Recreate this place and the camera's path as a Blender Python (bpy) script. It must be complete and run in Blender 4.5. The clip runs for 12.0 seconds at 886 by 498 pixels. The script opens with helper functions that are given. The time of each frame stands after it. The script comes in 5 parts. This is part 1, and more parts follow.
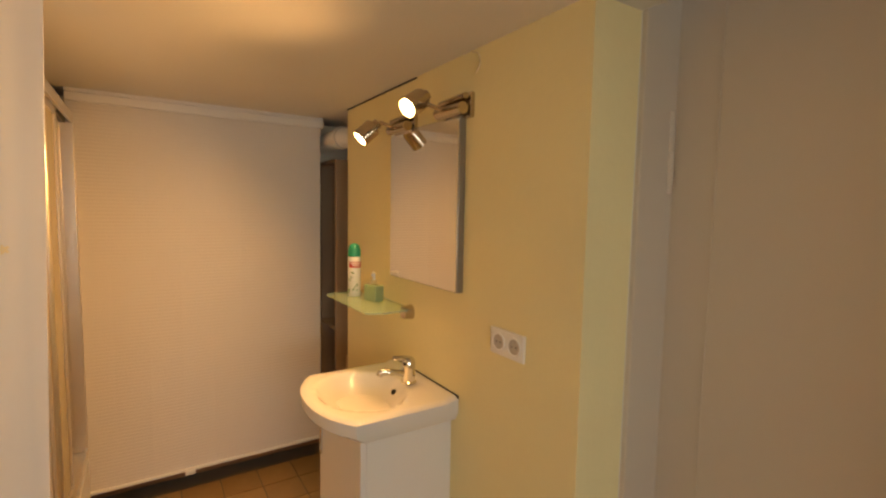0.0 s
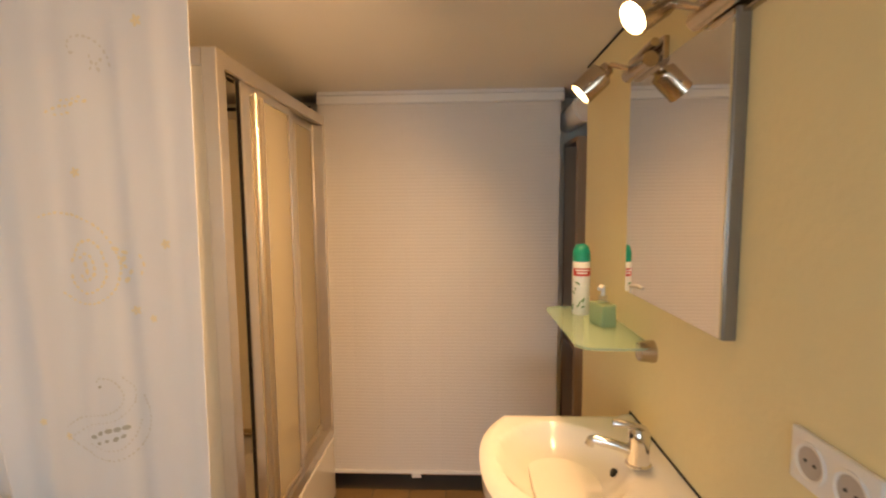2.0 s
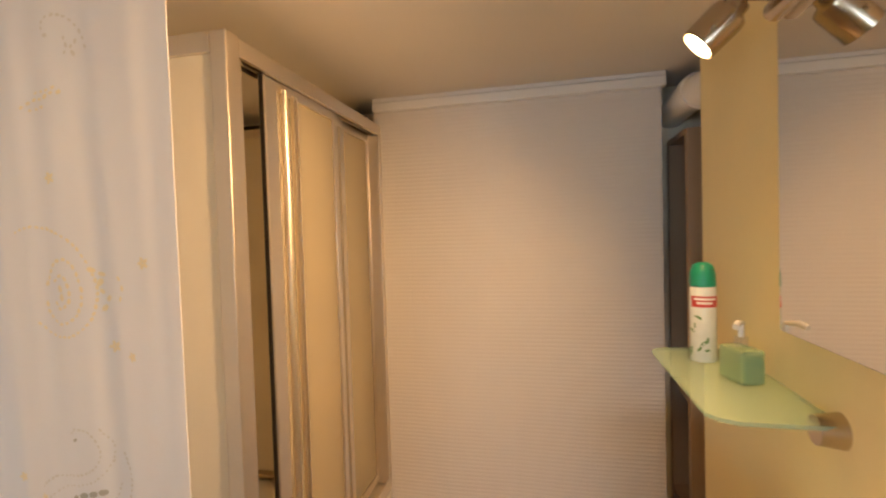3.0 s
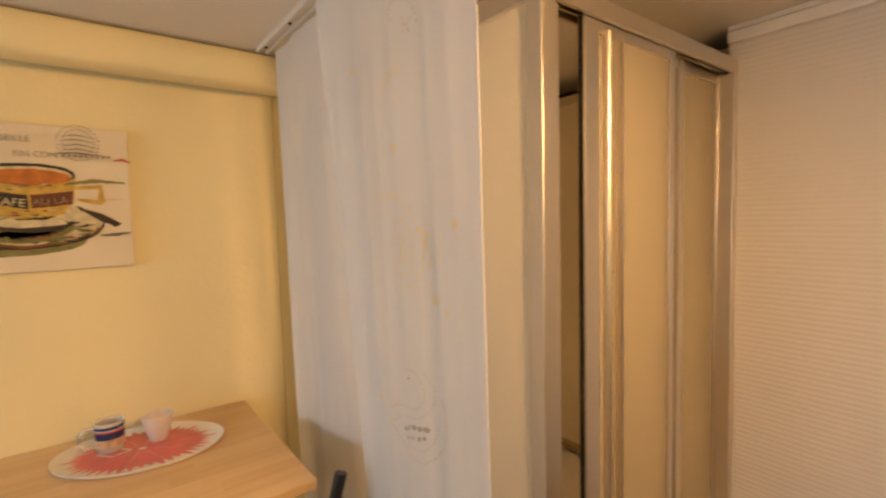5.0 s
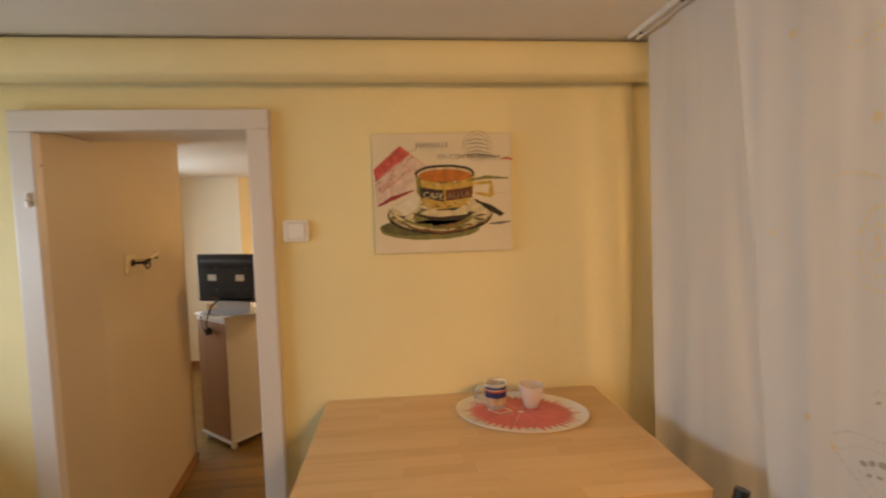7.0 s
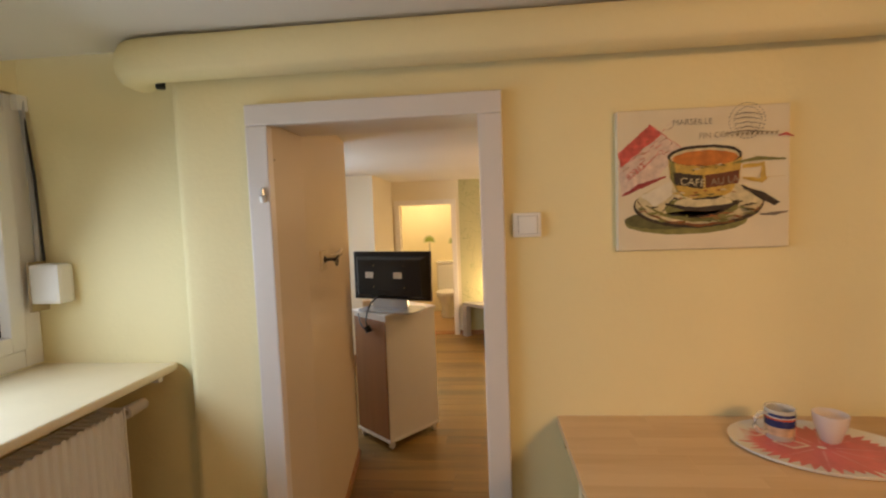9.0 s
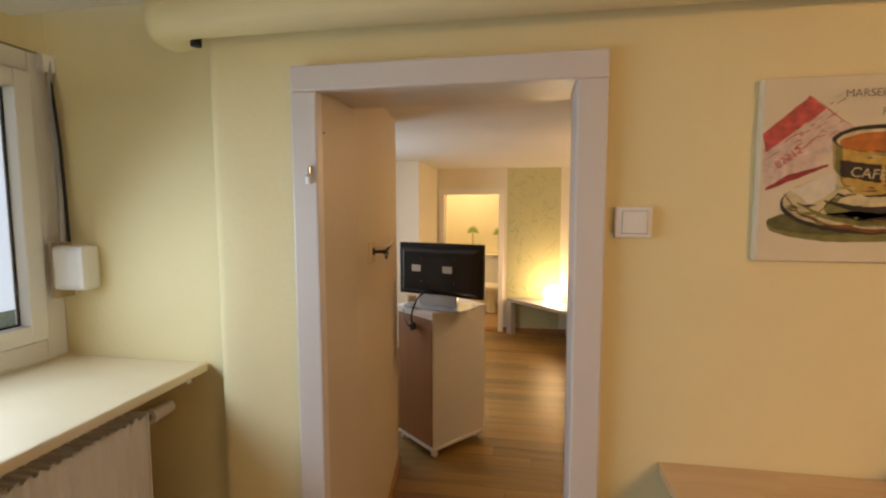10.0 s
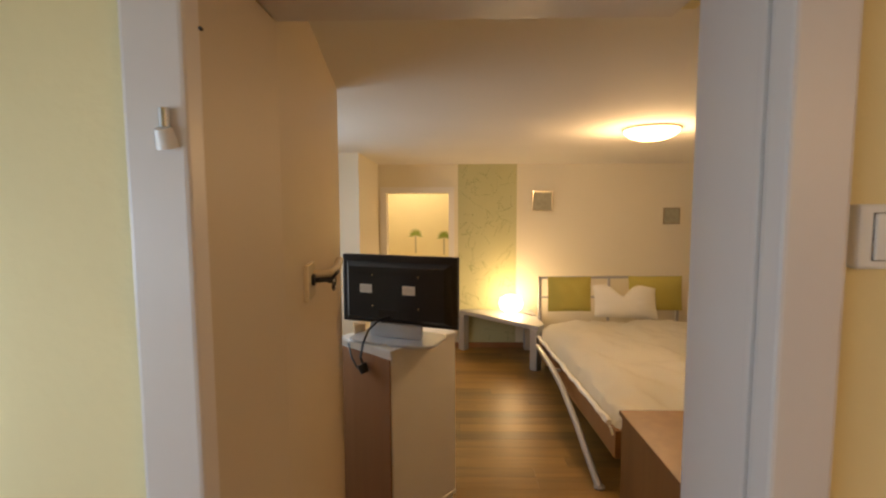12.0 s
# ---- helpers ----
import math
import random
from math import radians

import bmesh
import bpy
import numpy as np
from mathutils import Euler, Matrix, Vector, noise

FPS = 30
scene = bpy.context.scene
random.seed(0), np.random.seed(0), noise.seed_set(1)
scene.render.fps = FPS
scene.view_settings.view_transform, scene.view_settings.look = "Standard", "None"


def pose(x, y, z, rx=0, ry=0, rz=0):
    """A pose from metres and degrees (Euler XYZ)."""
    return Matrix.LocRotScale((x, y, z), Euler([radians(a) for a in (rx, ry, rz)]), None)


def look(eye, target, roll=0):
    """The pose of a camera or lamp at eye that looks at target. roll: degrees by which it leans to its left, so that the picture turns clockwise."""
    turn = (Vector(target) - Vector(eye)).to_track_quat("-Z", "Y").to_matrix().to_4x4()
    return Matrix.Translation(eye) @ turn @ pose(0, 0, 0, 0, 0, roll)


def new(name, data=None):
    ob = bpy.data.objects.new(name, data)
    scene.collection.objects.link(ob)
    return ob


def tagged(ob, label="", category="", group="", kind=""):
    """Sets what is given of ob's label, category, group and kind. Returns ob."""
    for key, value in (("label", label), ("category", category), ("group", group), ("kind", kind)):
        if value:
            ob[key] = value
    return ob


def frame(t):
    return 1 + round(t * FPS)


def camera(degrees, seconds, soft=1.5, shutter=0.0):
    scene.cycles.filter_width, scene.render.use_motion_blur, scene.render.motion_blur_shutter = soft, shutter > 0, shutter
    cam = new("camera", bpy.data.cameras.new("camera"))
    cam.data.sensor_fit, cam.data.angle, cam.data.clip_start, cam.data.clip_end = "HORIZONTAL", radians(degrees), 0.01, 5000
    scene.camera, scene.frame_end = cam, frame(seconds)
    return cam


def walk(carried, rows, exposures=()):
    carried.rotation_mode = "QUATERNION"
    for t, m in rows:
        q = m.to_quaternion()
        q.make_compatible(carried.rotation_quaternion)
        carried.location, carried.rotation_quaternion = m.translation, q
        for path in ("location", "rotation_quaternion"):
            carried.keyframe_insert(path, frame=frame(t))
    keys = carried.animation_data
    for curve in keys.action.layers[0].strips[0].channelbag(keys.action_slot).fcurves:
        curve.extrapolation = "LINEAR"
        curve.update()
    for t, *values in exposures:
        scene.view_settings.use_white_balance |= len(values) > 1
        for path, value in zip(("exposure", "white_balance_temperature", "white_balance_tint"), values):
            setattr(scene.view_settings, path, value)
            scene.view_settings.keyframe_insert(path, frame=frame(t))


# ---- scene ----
cam = camera(87.1, 12.0, soft=2.2, shutter=0.3)
PATH = [
    (0, (0.29, -1.557, 1.681), (1.966, -2.635, 1.518), 1),
    (0.5, (0.406, -1.693, 1.667), (2.155, -2.658, 1.56), 0.9),
    (1, (0.534, -1.767, 1.67), (2.362, -2.559, 1.496), -0.8),
    (1.5, (0.642, -1.901, 1.659), (2.608, -2.237, 1.51), 0.9),
    (2, (0.74, -1.988, 1.654), (2.73, -1.904, 1.469), -0.5),
    (2.5, (0.929, -2.02, 1.63), (2.911, -1.776, 1.52), -1.7),
    (4.5, (1.308, -2.043, 1.57), (2.773, -0.688, 1.444), -1.1),
    (5, (1.269, -1.982, 1.578), (2.479, -0.395, 1.447), -1.4),
    (5.5, (1.171, -1.944, 1.567), (2.147, -0.204, 1.438), -1.3),
    (6, (1.14, -1.907, 1.574), (1.877, -0.057, 1.392), -1.4),
    (6.5, (1.063, -1.868, 1.593), (1.559, 0.062, 1.431), -1.2),
    (7, (0.956, -1.852, 1.576), (1.134, 0.136, 1.442), -1.5),
    (7.5, (0.854, -1.832, 1.571), (0.796, 0.164, 1.467), -0.7),
    (9.5, (0.309, -1.519, 1.571), (0.079, 0.462, 1.423), -1.8),
    (10, (0.257, -1.357, 1.576), (-0.078, 0.607, 1.406), -0.1),
    (10.5, (0.155, -1.178, 1.566), (-0.088, 0.8, 1.387), 0),
    (11, (0.01, -1.01, 1.573), (-0.066, 0.98, 1.387), -1.3),
    (11.5, (-0.032, -0.808, 1.555), (-0.068, 1.181, 1.357), -0.9),
    (12, (-0.014, -0.628, 1.576), (-0.053, 1.364, 1.41), -0.2),
]
walk(cam, [(t, look(eye, aim, roll)) for t, eye, aim, roll in PATH], exposures=[(0, -0.58, 9200, 15), (1.0, -0.50, 8200, 14), (2.0, -0.34, 6850, 12), (4.5, -0.44, 7000, 13), (6.0, -0.68, 7150, 13), (7.5, -0.86, 7250, 13), (9.5, -0.90, 6700, 13), (12, -1.14, 6700, 12)])

# ---- world and large lights ----
world = bpy.data.worlds.new("sky")
scene.world = world
world.use_nodes = True
wn = world.node_tree
sky = wn.nodes.new("ShaderNodeTexSky")
sky.sky_type, sky.sun_disc = "NISHITA", False
sky.sun_elevation, sky.sun_rotation = radians(40), radians(200)
wn.links.new(sky.outputs["Color"], wn.nodes["Background"].inputs["Color"])
wn.nodes["Background"].inputs["Strength"].default_value = 0.15


def lamp(name, kind, m, energy, colour, **settings):
    data = bpy.data.lights.new(name, kind)
    data.energy, data.color = energy, colour
    for key, value in settings.items():
        if key == "size":
            data.size = value
        elif key == "size_y":
            data.shape, data.size_y = "RECTANGLE", value
        elif key == "radius":
            data.shadow_soft_size = value
        elif key == "spread":
            data.spread = radians(value)
        elif key == "cone":
            data.spot_size, data.spot_blend = radians(value), 1.0
    ob = new(name, data)
    ob.matrix_world = m
    return ob


WARM = (1.0, 0.58, 0.25)
BEDWARM = (1.0, 0.63, 0.30)
DAY = (0.74, 0.87, 1.0)
lamp("sun", "SUN", look((0, 0, 5), (-1.2, 1.8, 0)), 1.0, (1, 0.95, 0.88)).data.angle = radians(10)
lamp("kitchen_window_daylight", "AREA", look((-1.36, -1.12, 1.46), (0.6, -1.02, 0.74)), 29, (0.64, 0.81, 1.0), size=1.75, size_y=0.38, spread=150)
lamp("bedroom_window_daylight", "AREA", look((-1.60, 2.3, 1.43), (0.5, 2.3, 1.15)), 34, DAY, size=1.2, size_y=1.2)

# ---- materials ----


def material(name, colour, rough=0.6, metal=0.0, vary=0.12, scale=6.0, bump=0.15, fine=80.0, per_object=0.0, spec=0.5):
    m = bpy.data.materials.new(name)
    m.use_nodes = True
    t = m.node_tree
    b = t.nodes["Principled BSDF"]
    b.inputs["Roughness"].default_value, b.inputs["Metallic"].default_value = rough, metal
    b.inputs["Specular IOR Level"].default_value = spec
    co = t.nodes.new("ShaderNodeTexCoord")
    big = t.nodes.new("ShaderNodeTexNoise")
    big.inputs["Scale"].default_value, big.inputs["Detail"].default_value = scale, 5
    small = t.nodes.new("ShaderNodeTexNoise")
    small.inputs["Scale"].default_value, small.inputs["Detail"].default_value = fine, 3
    for n in (big, small):
        t.links.new(co.outputs["Object"], n.inputs["Vector"])
    mix = t.nodes.new("ShaderNodeMix")
    mix.data_type = "RGBA"
    mix.inputs[6].default_value = (*[c * (1 - vary) for c in colour], 1)
    mix.inputs[7].default_value = (*[min(1, c * (1 + vary)) for c in colour], 1)
    add = t.nodes.new("ShaderNodeMath")
    add.operation = "MULTIPLY_ADD"
    add.inputs[1].default_value, add.inputs[2].default_value = 0.3, -0.15
    t.links.new(small.outputs["Fac"], add.inputs[0])
    total = t.nodes.new("ShaderNodeMath")
    t.links.new(big.outputs["Fac"], total.inputs[0])
    t.links.new(add.outputs[0], total.inputs[1])
    last = total
    if per_object:
        info = t.nodes.new("ShaderNodeObjectInfo")
        shift = t.nodes.new("ShaderNodeMath")
        shift.operation = "MULTIPLY_ADD"
        shift.inputs[1].default_value = per_object
        t.links.new(info.outputs["Random"], shift.inputs[0])
        t.links.new(total.outputs[0], shift.inputs[2])
        last = t.nodes.new("ShaderNodeMath")
        last.operation = "SUBTRACT"
        last.inputs[1].default_value = per_object / 2
        t.links.new(shift.outputs[0], last.inputs[0])
    t.links.new(last.outputs[0], mix.inputs[0])
    t.links.new(mix.outputs[2], b.inputs["Base Color"])
    if bump:
        bp = t.nodes.new("ShaderNodeBump")
        bp.inputs["Strength"].default_value, bp.inputs["Distance"].default_value = bump, 0.004
        t.links.new(small.outputs["Fac"], bp.inputs["Height"])
        t.links.new(bp.outputs["Normal"], b.inputs["Normal"])
    return m


def wood(name, light, dark, rough=0.4, along=0, per_object=0.5, grain=30.0):
    m = material(name, light, rough, vary=0.0, bump=0.0)
    t = m.node_tree
    b = t.nodes["Principled BSDF"]
    co = t.nodes.new("ShaderNodeTexCoord")
    mp = t.nodes.new("ShaderNodeMapping")
    stretch = [1.0, 1.0, 1.0]
    stretch[along] = 0.08
    mp.inputs["Scale"].default_value = stretch
    t.links.new(co.outputs["Object"], mp.inputs["Vector"])
    info = t.nodes.new("ShaderNodeObjectInfo")
    off = t.nodes.new("ShaderNodeVectorMath")
    off.operation = "MULTIPLY_ADD"
    comb = t.nodes.new("ShaderNodeCombineXYZ")
    for k in range(3):
        t.links.new(info.outputs["Random"], comb.inputs[k])
    off.inputs[1].default_value = (17, 23, 31)
    t.links.new(comb.outputs[0], off.inputs[0])
    t.links.new(mp.outputs["Vector"], off.inputs[2])
    nz = t.nodes.new("ShaderNodeTexNoise")
    nz.inputs["Scale"].default_value, nz.inputs["Detail"].default_value, nz.inputs["Distortion"].default_value = grain, 6, 0.6
    t.links.new(off.outputs[0], nz.inputs["Vector"])
    tone = t.nodes.new("ShaderNodeMath")
    tone.operation = "MULTIPLY_ADD"
    tone.inputs[1].default_value = per_object
    t.links.new(info.outputs["Random"], tone.inputs[0])
    ramp = t.nodes.new("ShaderNodeMath")
    ramp.operation = "MULTIPLY_ADD"
    ramp.inputs[1].default_value, ramp.inputs[2].default_value = 1.3, -0.3 - per_object / 2
    t.links.new(nz.outputs["Fac"], ramp.inputs[0])
    t.links.new(ramp.outputs[0], tone.inputs[2])
    mix = t.nodes.new("ShaderNodeMix")
    mix.data_type = "RGBA"
    mix.inputs[6].default_value, mix.inputs[7].default_value = (*light, 1), (*dark, 1)
    t.links.new(tone.outputs[0], mix.inputs[0])
    t.links.new(mix.outputs[2], b.inputs["Base Color"])
    bp = t.nodes.new("ShaderNodeBump")
    bp.inputs["Strength"].default_value, bp.inputs["Distance"].default_value = 0.15, 0.002
    t.links.new(nz.outputs["Fac"], bp.inputs["Height"])
    t.links.new(bp.outputs["Normal"], b.inputs["Normal"])
    return m


def glass(name, colour, rough=0.05, see=0.6):
    """Thin pane: part clear, part gloss."""
    m = bpy.data.materials.new(name)
    m.use_nodes = True
    t = m.node_tree
    b = t.nodes["Principled BSDF"]
    b.inputs["Base Color"].default_value = (*colour, 1)
    b.inputs["Roughness"].default_value = rough
    clear = t.nodes.new("ShaderNodeBsdfTransparent")
    clear.inputs["Color"].default_value = (*[min(1, 0.3 + c) for c in colour], 1)
    mix = t.nodes.new("ShaderNodeMixShader")
    mix.inputs[0].default_value = see
    t.links.new(b.outputs[0], mix.inputs[1])
    t.links.new(clear.outputs[0], mix.inputs[2])
    t.links.new(mix.outputs[0], t.nodes["Material Output"].inputs["Surface"])
    return m


def cloth(name, colour, through_share=0.4, clear_share=0.0):
    m = material(name, colour, 0.9, vary=0.04, scale=3, bump=0.25, fine=400, spec=0.1)
    t = m.node_tree
    tr = t.nodes.new("ShaderNodeBsdfTranslucent")
    tr.inputs["Color"].default_value = (*colour, 1)
    mix = t.nodes.new("ShaderNodeMixShader")
    mix.inputs[0].default_value = through_share
    t.links.new(t.nodes["Principled BSDF"].outputs[0], mix.inputs[1])
    t.links.new(tr.outputs[0], mix.inputs[2])
    out = mix
    if clear_share:
        cl = t.nodes.new("ShaderNodeBsdfTransparent")
        out = t.nodes.new("ShaderNodeMixShader")
        out.inputs[0].default_value = clear_share
        t.links.new(mix.outputs[0], out.inputs[1])
        t.links.new(cl.outputs[0], out.inputs[2])
    t.links.new(out.outputs[0], t.nodes["Material Output"].inputs["Surface"])
    return m


def glow(name, colour, strength):
    m = bpy.data.materials.new(name)
    m.use_nodes = True
    b = m.node_tree.nodes["Principled BSDF"]
    b.inputs["Base Color"].default_value = (*colour, 1)
    b.inputs["Emission Color"].default_value = (*colour, 1)
    b.inputs["Emission Strength"].default_value = strength
    return m


YELLOW = material("pale_yellow_wall_paint", (0.84, 0.73, 0.42), 0.75, vary=0.045, scale=3.5, bump=0.30, fine=48, spec=0.25)
CREAM = material("cream_wall_paint", (0.80, 0.74, 0.60), 0.8, vary=0.03, scale=2, bump=0.12, fine=140, spec=0.2)
CEILING = material("white_ceiling_paint", (0.78, 0.75, 0.70), 0.85, vary=0.04, scale=2, bump=0.12, fine=120, spec=0.2)
WHITE = material("white_gloss_paint", (0.82, 0.79, 0.75), 0.35, vary=0.02, scale=4, bump=0.08, fine=40)
PLASTIC = material("white_plastic", (0.82, 0.80, 0.76), 0.3, vary=0.015, bump=0.0)
FRAMEPAINT = material("off_white_frame_paint", (0.70, 0.645, 0.60), 0.4, vary=0.03, scale=4, bump=0.10, fine=40)
DOORPAINT = material("beige_door_paint", (0.60, 0.52, 0.43), 0.4, vary=0.03, scale=3, bump=0.08, fine=40)
CERAMIC = material("glazed_white_ceramic", (0.76, 0.74, 0.70), 0.08, vary=0.01, bump=0.0)
CHROME = material("chrome", (0.75, 0.74, 0.72), 0.12, 1.0, vary=0.03, bump=0.0)
BRUSHED = material("brushed_nickel", (0.56, 0.47, 0.36), 0.24, 1.0, vary=0.08, scale=20, bump=0.05, fine=300)
ALU = material("satin_aluminium", (0.78, 0.72, 0.63), 0.36, 1.0, vary=0.06, scale=10, bump=0.05, fine=200)
BLACK = material("black_plastic", (0.012, 0.012, 0.014), 0.35, vary=0.2, bump=0.05)
RUBBER = material("dark_rubber", (0.02, 0.018, 0.016), 0.7, bump=0.1)
SILVER = material("silver_lacquer", (0.42, 0.42, 0.43), 0.4, 0.3, vary=0.05, bump=0.05)
TILE = material("ochre_floor_tile", (0.38, 0.24, 0.11), 0.35, vary=0.18, scale=9, bump=0.15, fine=60, per_object=0.5)
GROUT = material("grey_grout", (0.22, 0.18, 0.13), 0.9, bump=0.3)
BLIND = material("white_pleated_fabric", (0.72, 0.68, 0.63), 0.85, vary=0.03, scale=2, bump=0.3, fine=220, spec=0.1)
ACRYLIC = cloth("frosted_acrylic", (0.92, 0.87, 0.76), 0.62, 0.64)
LINER = material("cream_cabin_panel", (0.86, 0.80, 0.66), 0.35, vary=0.03, scale=3, bump=0.03)
SHELFGLASS = glass("frosted_green_glass", (0.58, 0.72, 0.60), 0.15, 0.62)
CLEAR = glass("clear_glass", (0.75, 0.8, 0.8), 0.02, 0.88)
GREENGLASS = glass("green_soap_glass", (0.48, 0.62, 0.40), 0.1, 0.45)
MIRROR = material("mirror_silver", (0.86, 0.84, 0.80), 0.01, 1.0, vary=0.0, bump=0.0)
CURTAIN = cloth("sheer_white_curtain", (0.90, 0.90, 0.90), 0.32, 0.10)
GOLDPRINT = cloth("gold_print", (0.87, 0.77, 0.54), 0.3)
GREYPRINT = cloth("grey_print", (0.72, 0.70, 0.65), 0.3)
BEECH = wood("oiled_beech", (0.70, 0.49, 0.27), (0.58, 0.37, 0.18), 0.4, 0, 0.7)
SILLTOP = material("cream_sill_laminate", (0.80, 0.68, 0.47), 0.25, vary=0.06, scale=7, bump=0.03)
LAMINATE = wood("brown_floor_boards", (0.25, 0.142, 0.034), (0.085, 0.045, 0.010), 0.40, 0, 0.75, 16)
WALNUT = wood("walnut_veneer", (0.31, 0.155, 0.06), (0.19, 0.085, 0.032), 0.4, 2, 0.1, 12)
OAKBACK = wood("brown_board", (0.34, 0.16, 0.07), (0.25, 0.11, 0.045), 0.5, 2, 0.1, 10)
BEDDING = cloth("cream_bedding", (0.90, 0.87, 0.78), 0.1)
PILLOWCASE = cloth("white_pillowcase", (0.82, 0.80, 0.74), 0.1)
OLIVE = cloth("olive_cushion", (0.50, 0.44, 0.12), 0.05)
PAPER = material("green_patterned_wallpaper", (0.53, 0.51, 0.28), 0.8, vary=0.06, scale=3, bump=0.2)
LEAFPRINT = material("wallpaper_leaf_print", (0.30, 0.32, 0.15), 0.8, bump=0.0)
DARKGAP = material("dark_void", (0.03, 0.025, 0.02), 0.9)
BULB = glow("lit_bulb", (1.0, 0.80, 0.48), 40)
OPAL = glow("lit_opal_glass", (1.0, 0.78, 0.45), 9)
SHADE = glow("lit_lamp_shade", (1.0, 0.76, 0.42), 36)

# ---- mesh helpers ----


def part(name, bm, mat, parent=None, label="", smooth=False, m=None):
    mesh = bpy.data.meshes.new(name)
    bm.to_mesh(mesh)
    bm.free()
    for one in mat if isinstance(mat, (list, tuple)) else (mat,):
        mesh.materials.append(one)
    if smooth:
        mesh.polygons.foreach_set("use_smooth", [True] * len(mesh.polygons))
        mesh.set_sharp_from_angle(angle=radians(40))
    ob = new(name, mesh)
    if parent:
        ob.parent = parent
    if m is not None:
        ob.matrix_basis = m
    if label:
        tagged(ob, label)
    return ob


def thing(name, label, category, m=None, group=""):
    ob = new(name)
    ob.empty_display_size = 0.05
    if m is not None:
        ob.matrix_basis = m
    return tagged(ob, label, category, group)


def box(x0, x1, y0, y1, z0, z1, bevel=0.0, bm=None):
    bm = bm or bmesh.new()
    made = bmesh.ops.create_cube(bm, size=1)["verts"]
    for v in made:
        v.co = ((x0 + x1) / 2 + v.co.x * (x1 - x0), (y0 + y1) / 2 + v.co.y * (y1 - y0), (z0 + z1) / 2 + v.co.z * (z1 - z0))
    if bevel:
        edges = list({e for v in made for e in v.link_edges})
        bmesh.ops.bevel(bm, geom=edges, offset=bevel, segments=2, affect="EDGES", profile=0.6)
    return bm


def boxes(rows, bevel=0.0):
    bm = bmesh.new()
    for row in rows:
        box(*row, bevel=bevel, bm=bm)
    return bm


def rod(a, b, r0, r1=None, seg=16, bm=None):
    bm = bm or bmesh.new()
    a, b = Vector(a), Vector(b)
    m = Matrix.Translation((a + b) / 2) @ (b - a).to_track_quat("Z", "Y").to_matrix().to_4x4()
    bmesh.ops.create_cone(bm, cap_ends=True, segments=seg, radius1=r0, radius2=r0 if r1 is None else r1, depth=(b - a).length, matrix=m)
    return bm


def lathe(profile, seg=24, bm=None):
    """Turn (radius, height) pairs about z."""
    bm = bm or bmesh.new()
    rings = []
    for r, z in profile:
        if r < 1e-5:
            rings.append([bm.verts.new((0, 0, z))])
        else:
            rings.append([bm.verts.new((r * math.cos(2 * math.pi * k / seg), r * math.sin(2 * math.pi * k / seg), z)) for k in range(seg)])
    for lo, hi in zip(rings, rings[1:]):
        for k in range(seg):
            j = (k + 1) % seg
            quad = [lo[k % len(lo)], lo[j % len(lo)], hi[j % len(hi)], hi[k % len(hi)]]
            quad = list(dict.fromkeys(quad))
            if len(quad) > 2:
                bm.faces.new(quad)
    return bm


def tube(points, r, seg=10, bm=None):
    """A round bar along points, capped."""
    bm = bm or bmesh.new()
    pts = [Vector(p) for p in points]
    rings = []
    for k, p in enumerate(pts):
        d = (pts[min(k + 1, len(pts) - 1)] - pts[max(k - 1, 0)]).normalized()
        q = d.to_track_quat("Z", "Y").to_matrix()
        rings.append([bm.verts.new(p + q @ Vector((r * math.cos(2 * math.pi * s / seg), r * math.sin(2 * math.pi * s / seg), 0))) for s in range(seg)])
    for lo, hi in zip(rings, rings[1:]):
        for s in range(seg):
            bm.faces.new((lo[s], lo[(s + 1) % seg], hi[(s + 1) % seg], hi[s]))
    bm.faces.new(rings[0][::-1])
    bm.faces.new(rings[-1])
    return bm


def prism(outline, z0, z1, bevel=0.0):
    """Extrude a plan outline."""
    bm = bmesh.new()
    f = bm.faces.new([bm.verts.new((x, y, z0)) for x, y in outline])
    ext = bmesh.ops.extrude_face_region(bm, geom=[f])["geom"]
    for v in ext:
        if isinstance(v, bmesh.types.BMVert):
            v.co.z = z1
    bmesh.ops.recalc_face_normals(bm, faces=bm.faces)
    if bevel:
        bmesh.ops.bevel(bm, geom=list(bm.edges), offset=bevel, segments=2, affect="EDGES")
    return bm


def structure(name, bm, mat, label, category="wall", smooth=False):
    return tagged(part(name, bm, mat, smooth=smooth), label, category, kind="structure")


# ---- structure ----
K = 0.09      # kitchen floor
CK = 2.225    # kitchen ceiling
CB = 2.11     # bedroom ceiling
BF = -0.07    # bedroom floor, a step below the kitchen
FW = 4.88     # far bedroom wall
SY = -2.515   # wall with the mirror
EX = 3.34     # end wall behind the blind

structure("wall_north", boxes([
    (-0.62, -0.40, 0, 0.3, BF, 2.5), (-0.40, 0.448, 0, 0.3, 1.955, 2.5), (0.448, 3.6, 0, 0.2, BF, 2.5), (0.475, 3.6, 0.2, 0.3, BF, 2.5)]), YELLOW,
    "pale yellow painted wall with a doorway to the bedroom")
structure("wall_window_side", prism([(-0.62, 0.0), (-0.69, 0.0), (-0.705, 0.003), (-0.718, 0.010), (-0.726, 0.022), (-0.748, 0.075), (-0.765, 0.098), (-0.79, 0.107), (-1.62, 0.107), (-1.62, 0.2), (-0.62, 0.2)], 0, 2.5), YELLOW,
    "pale yellow splayed wall beside the kitchen window", smooth=True)
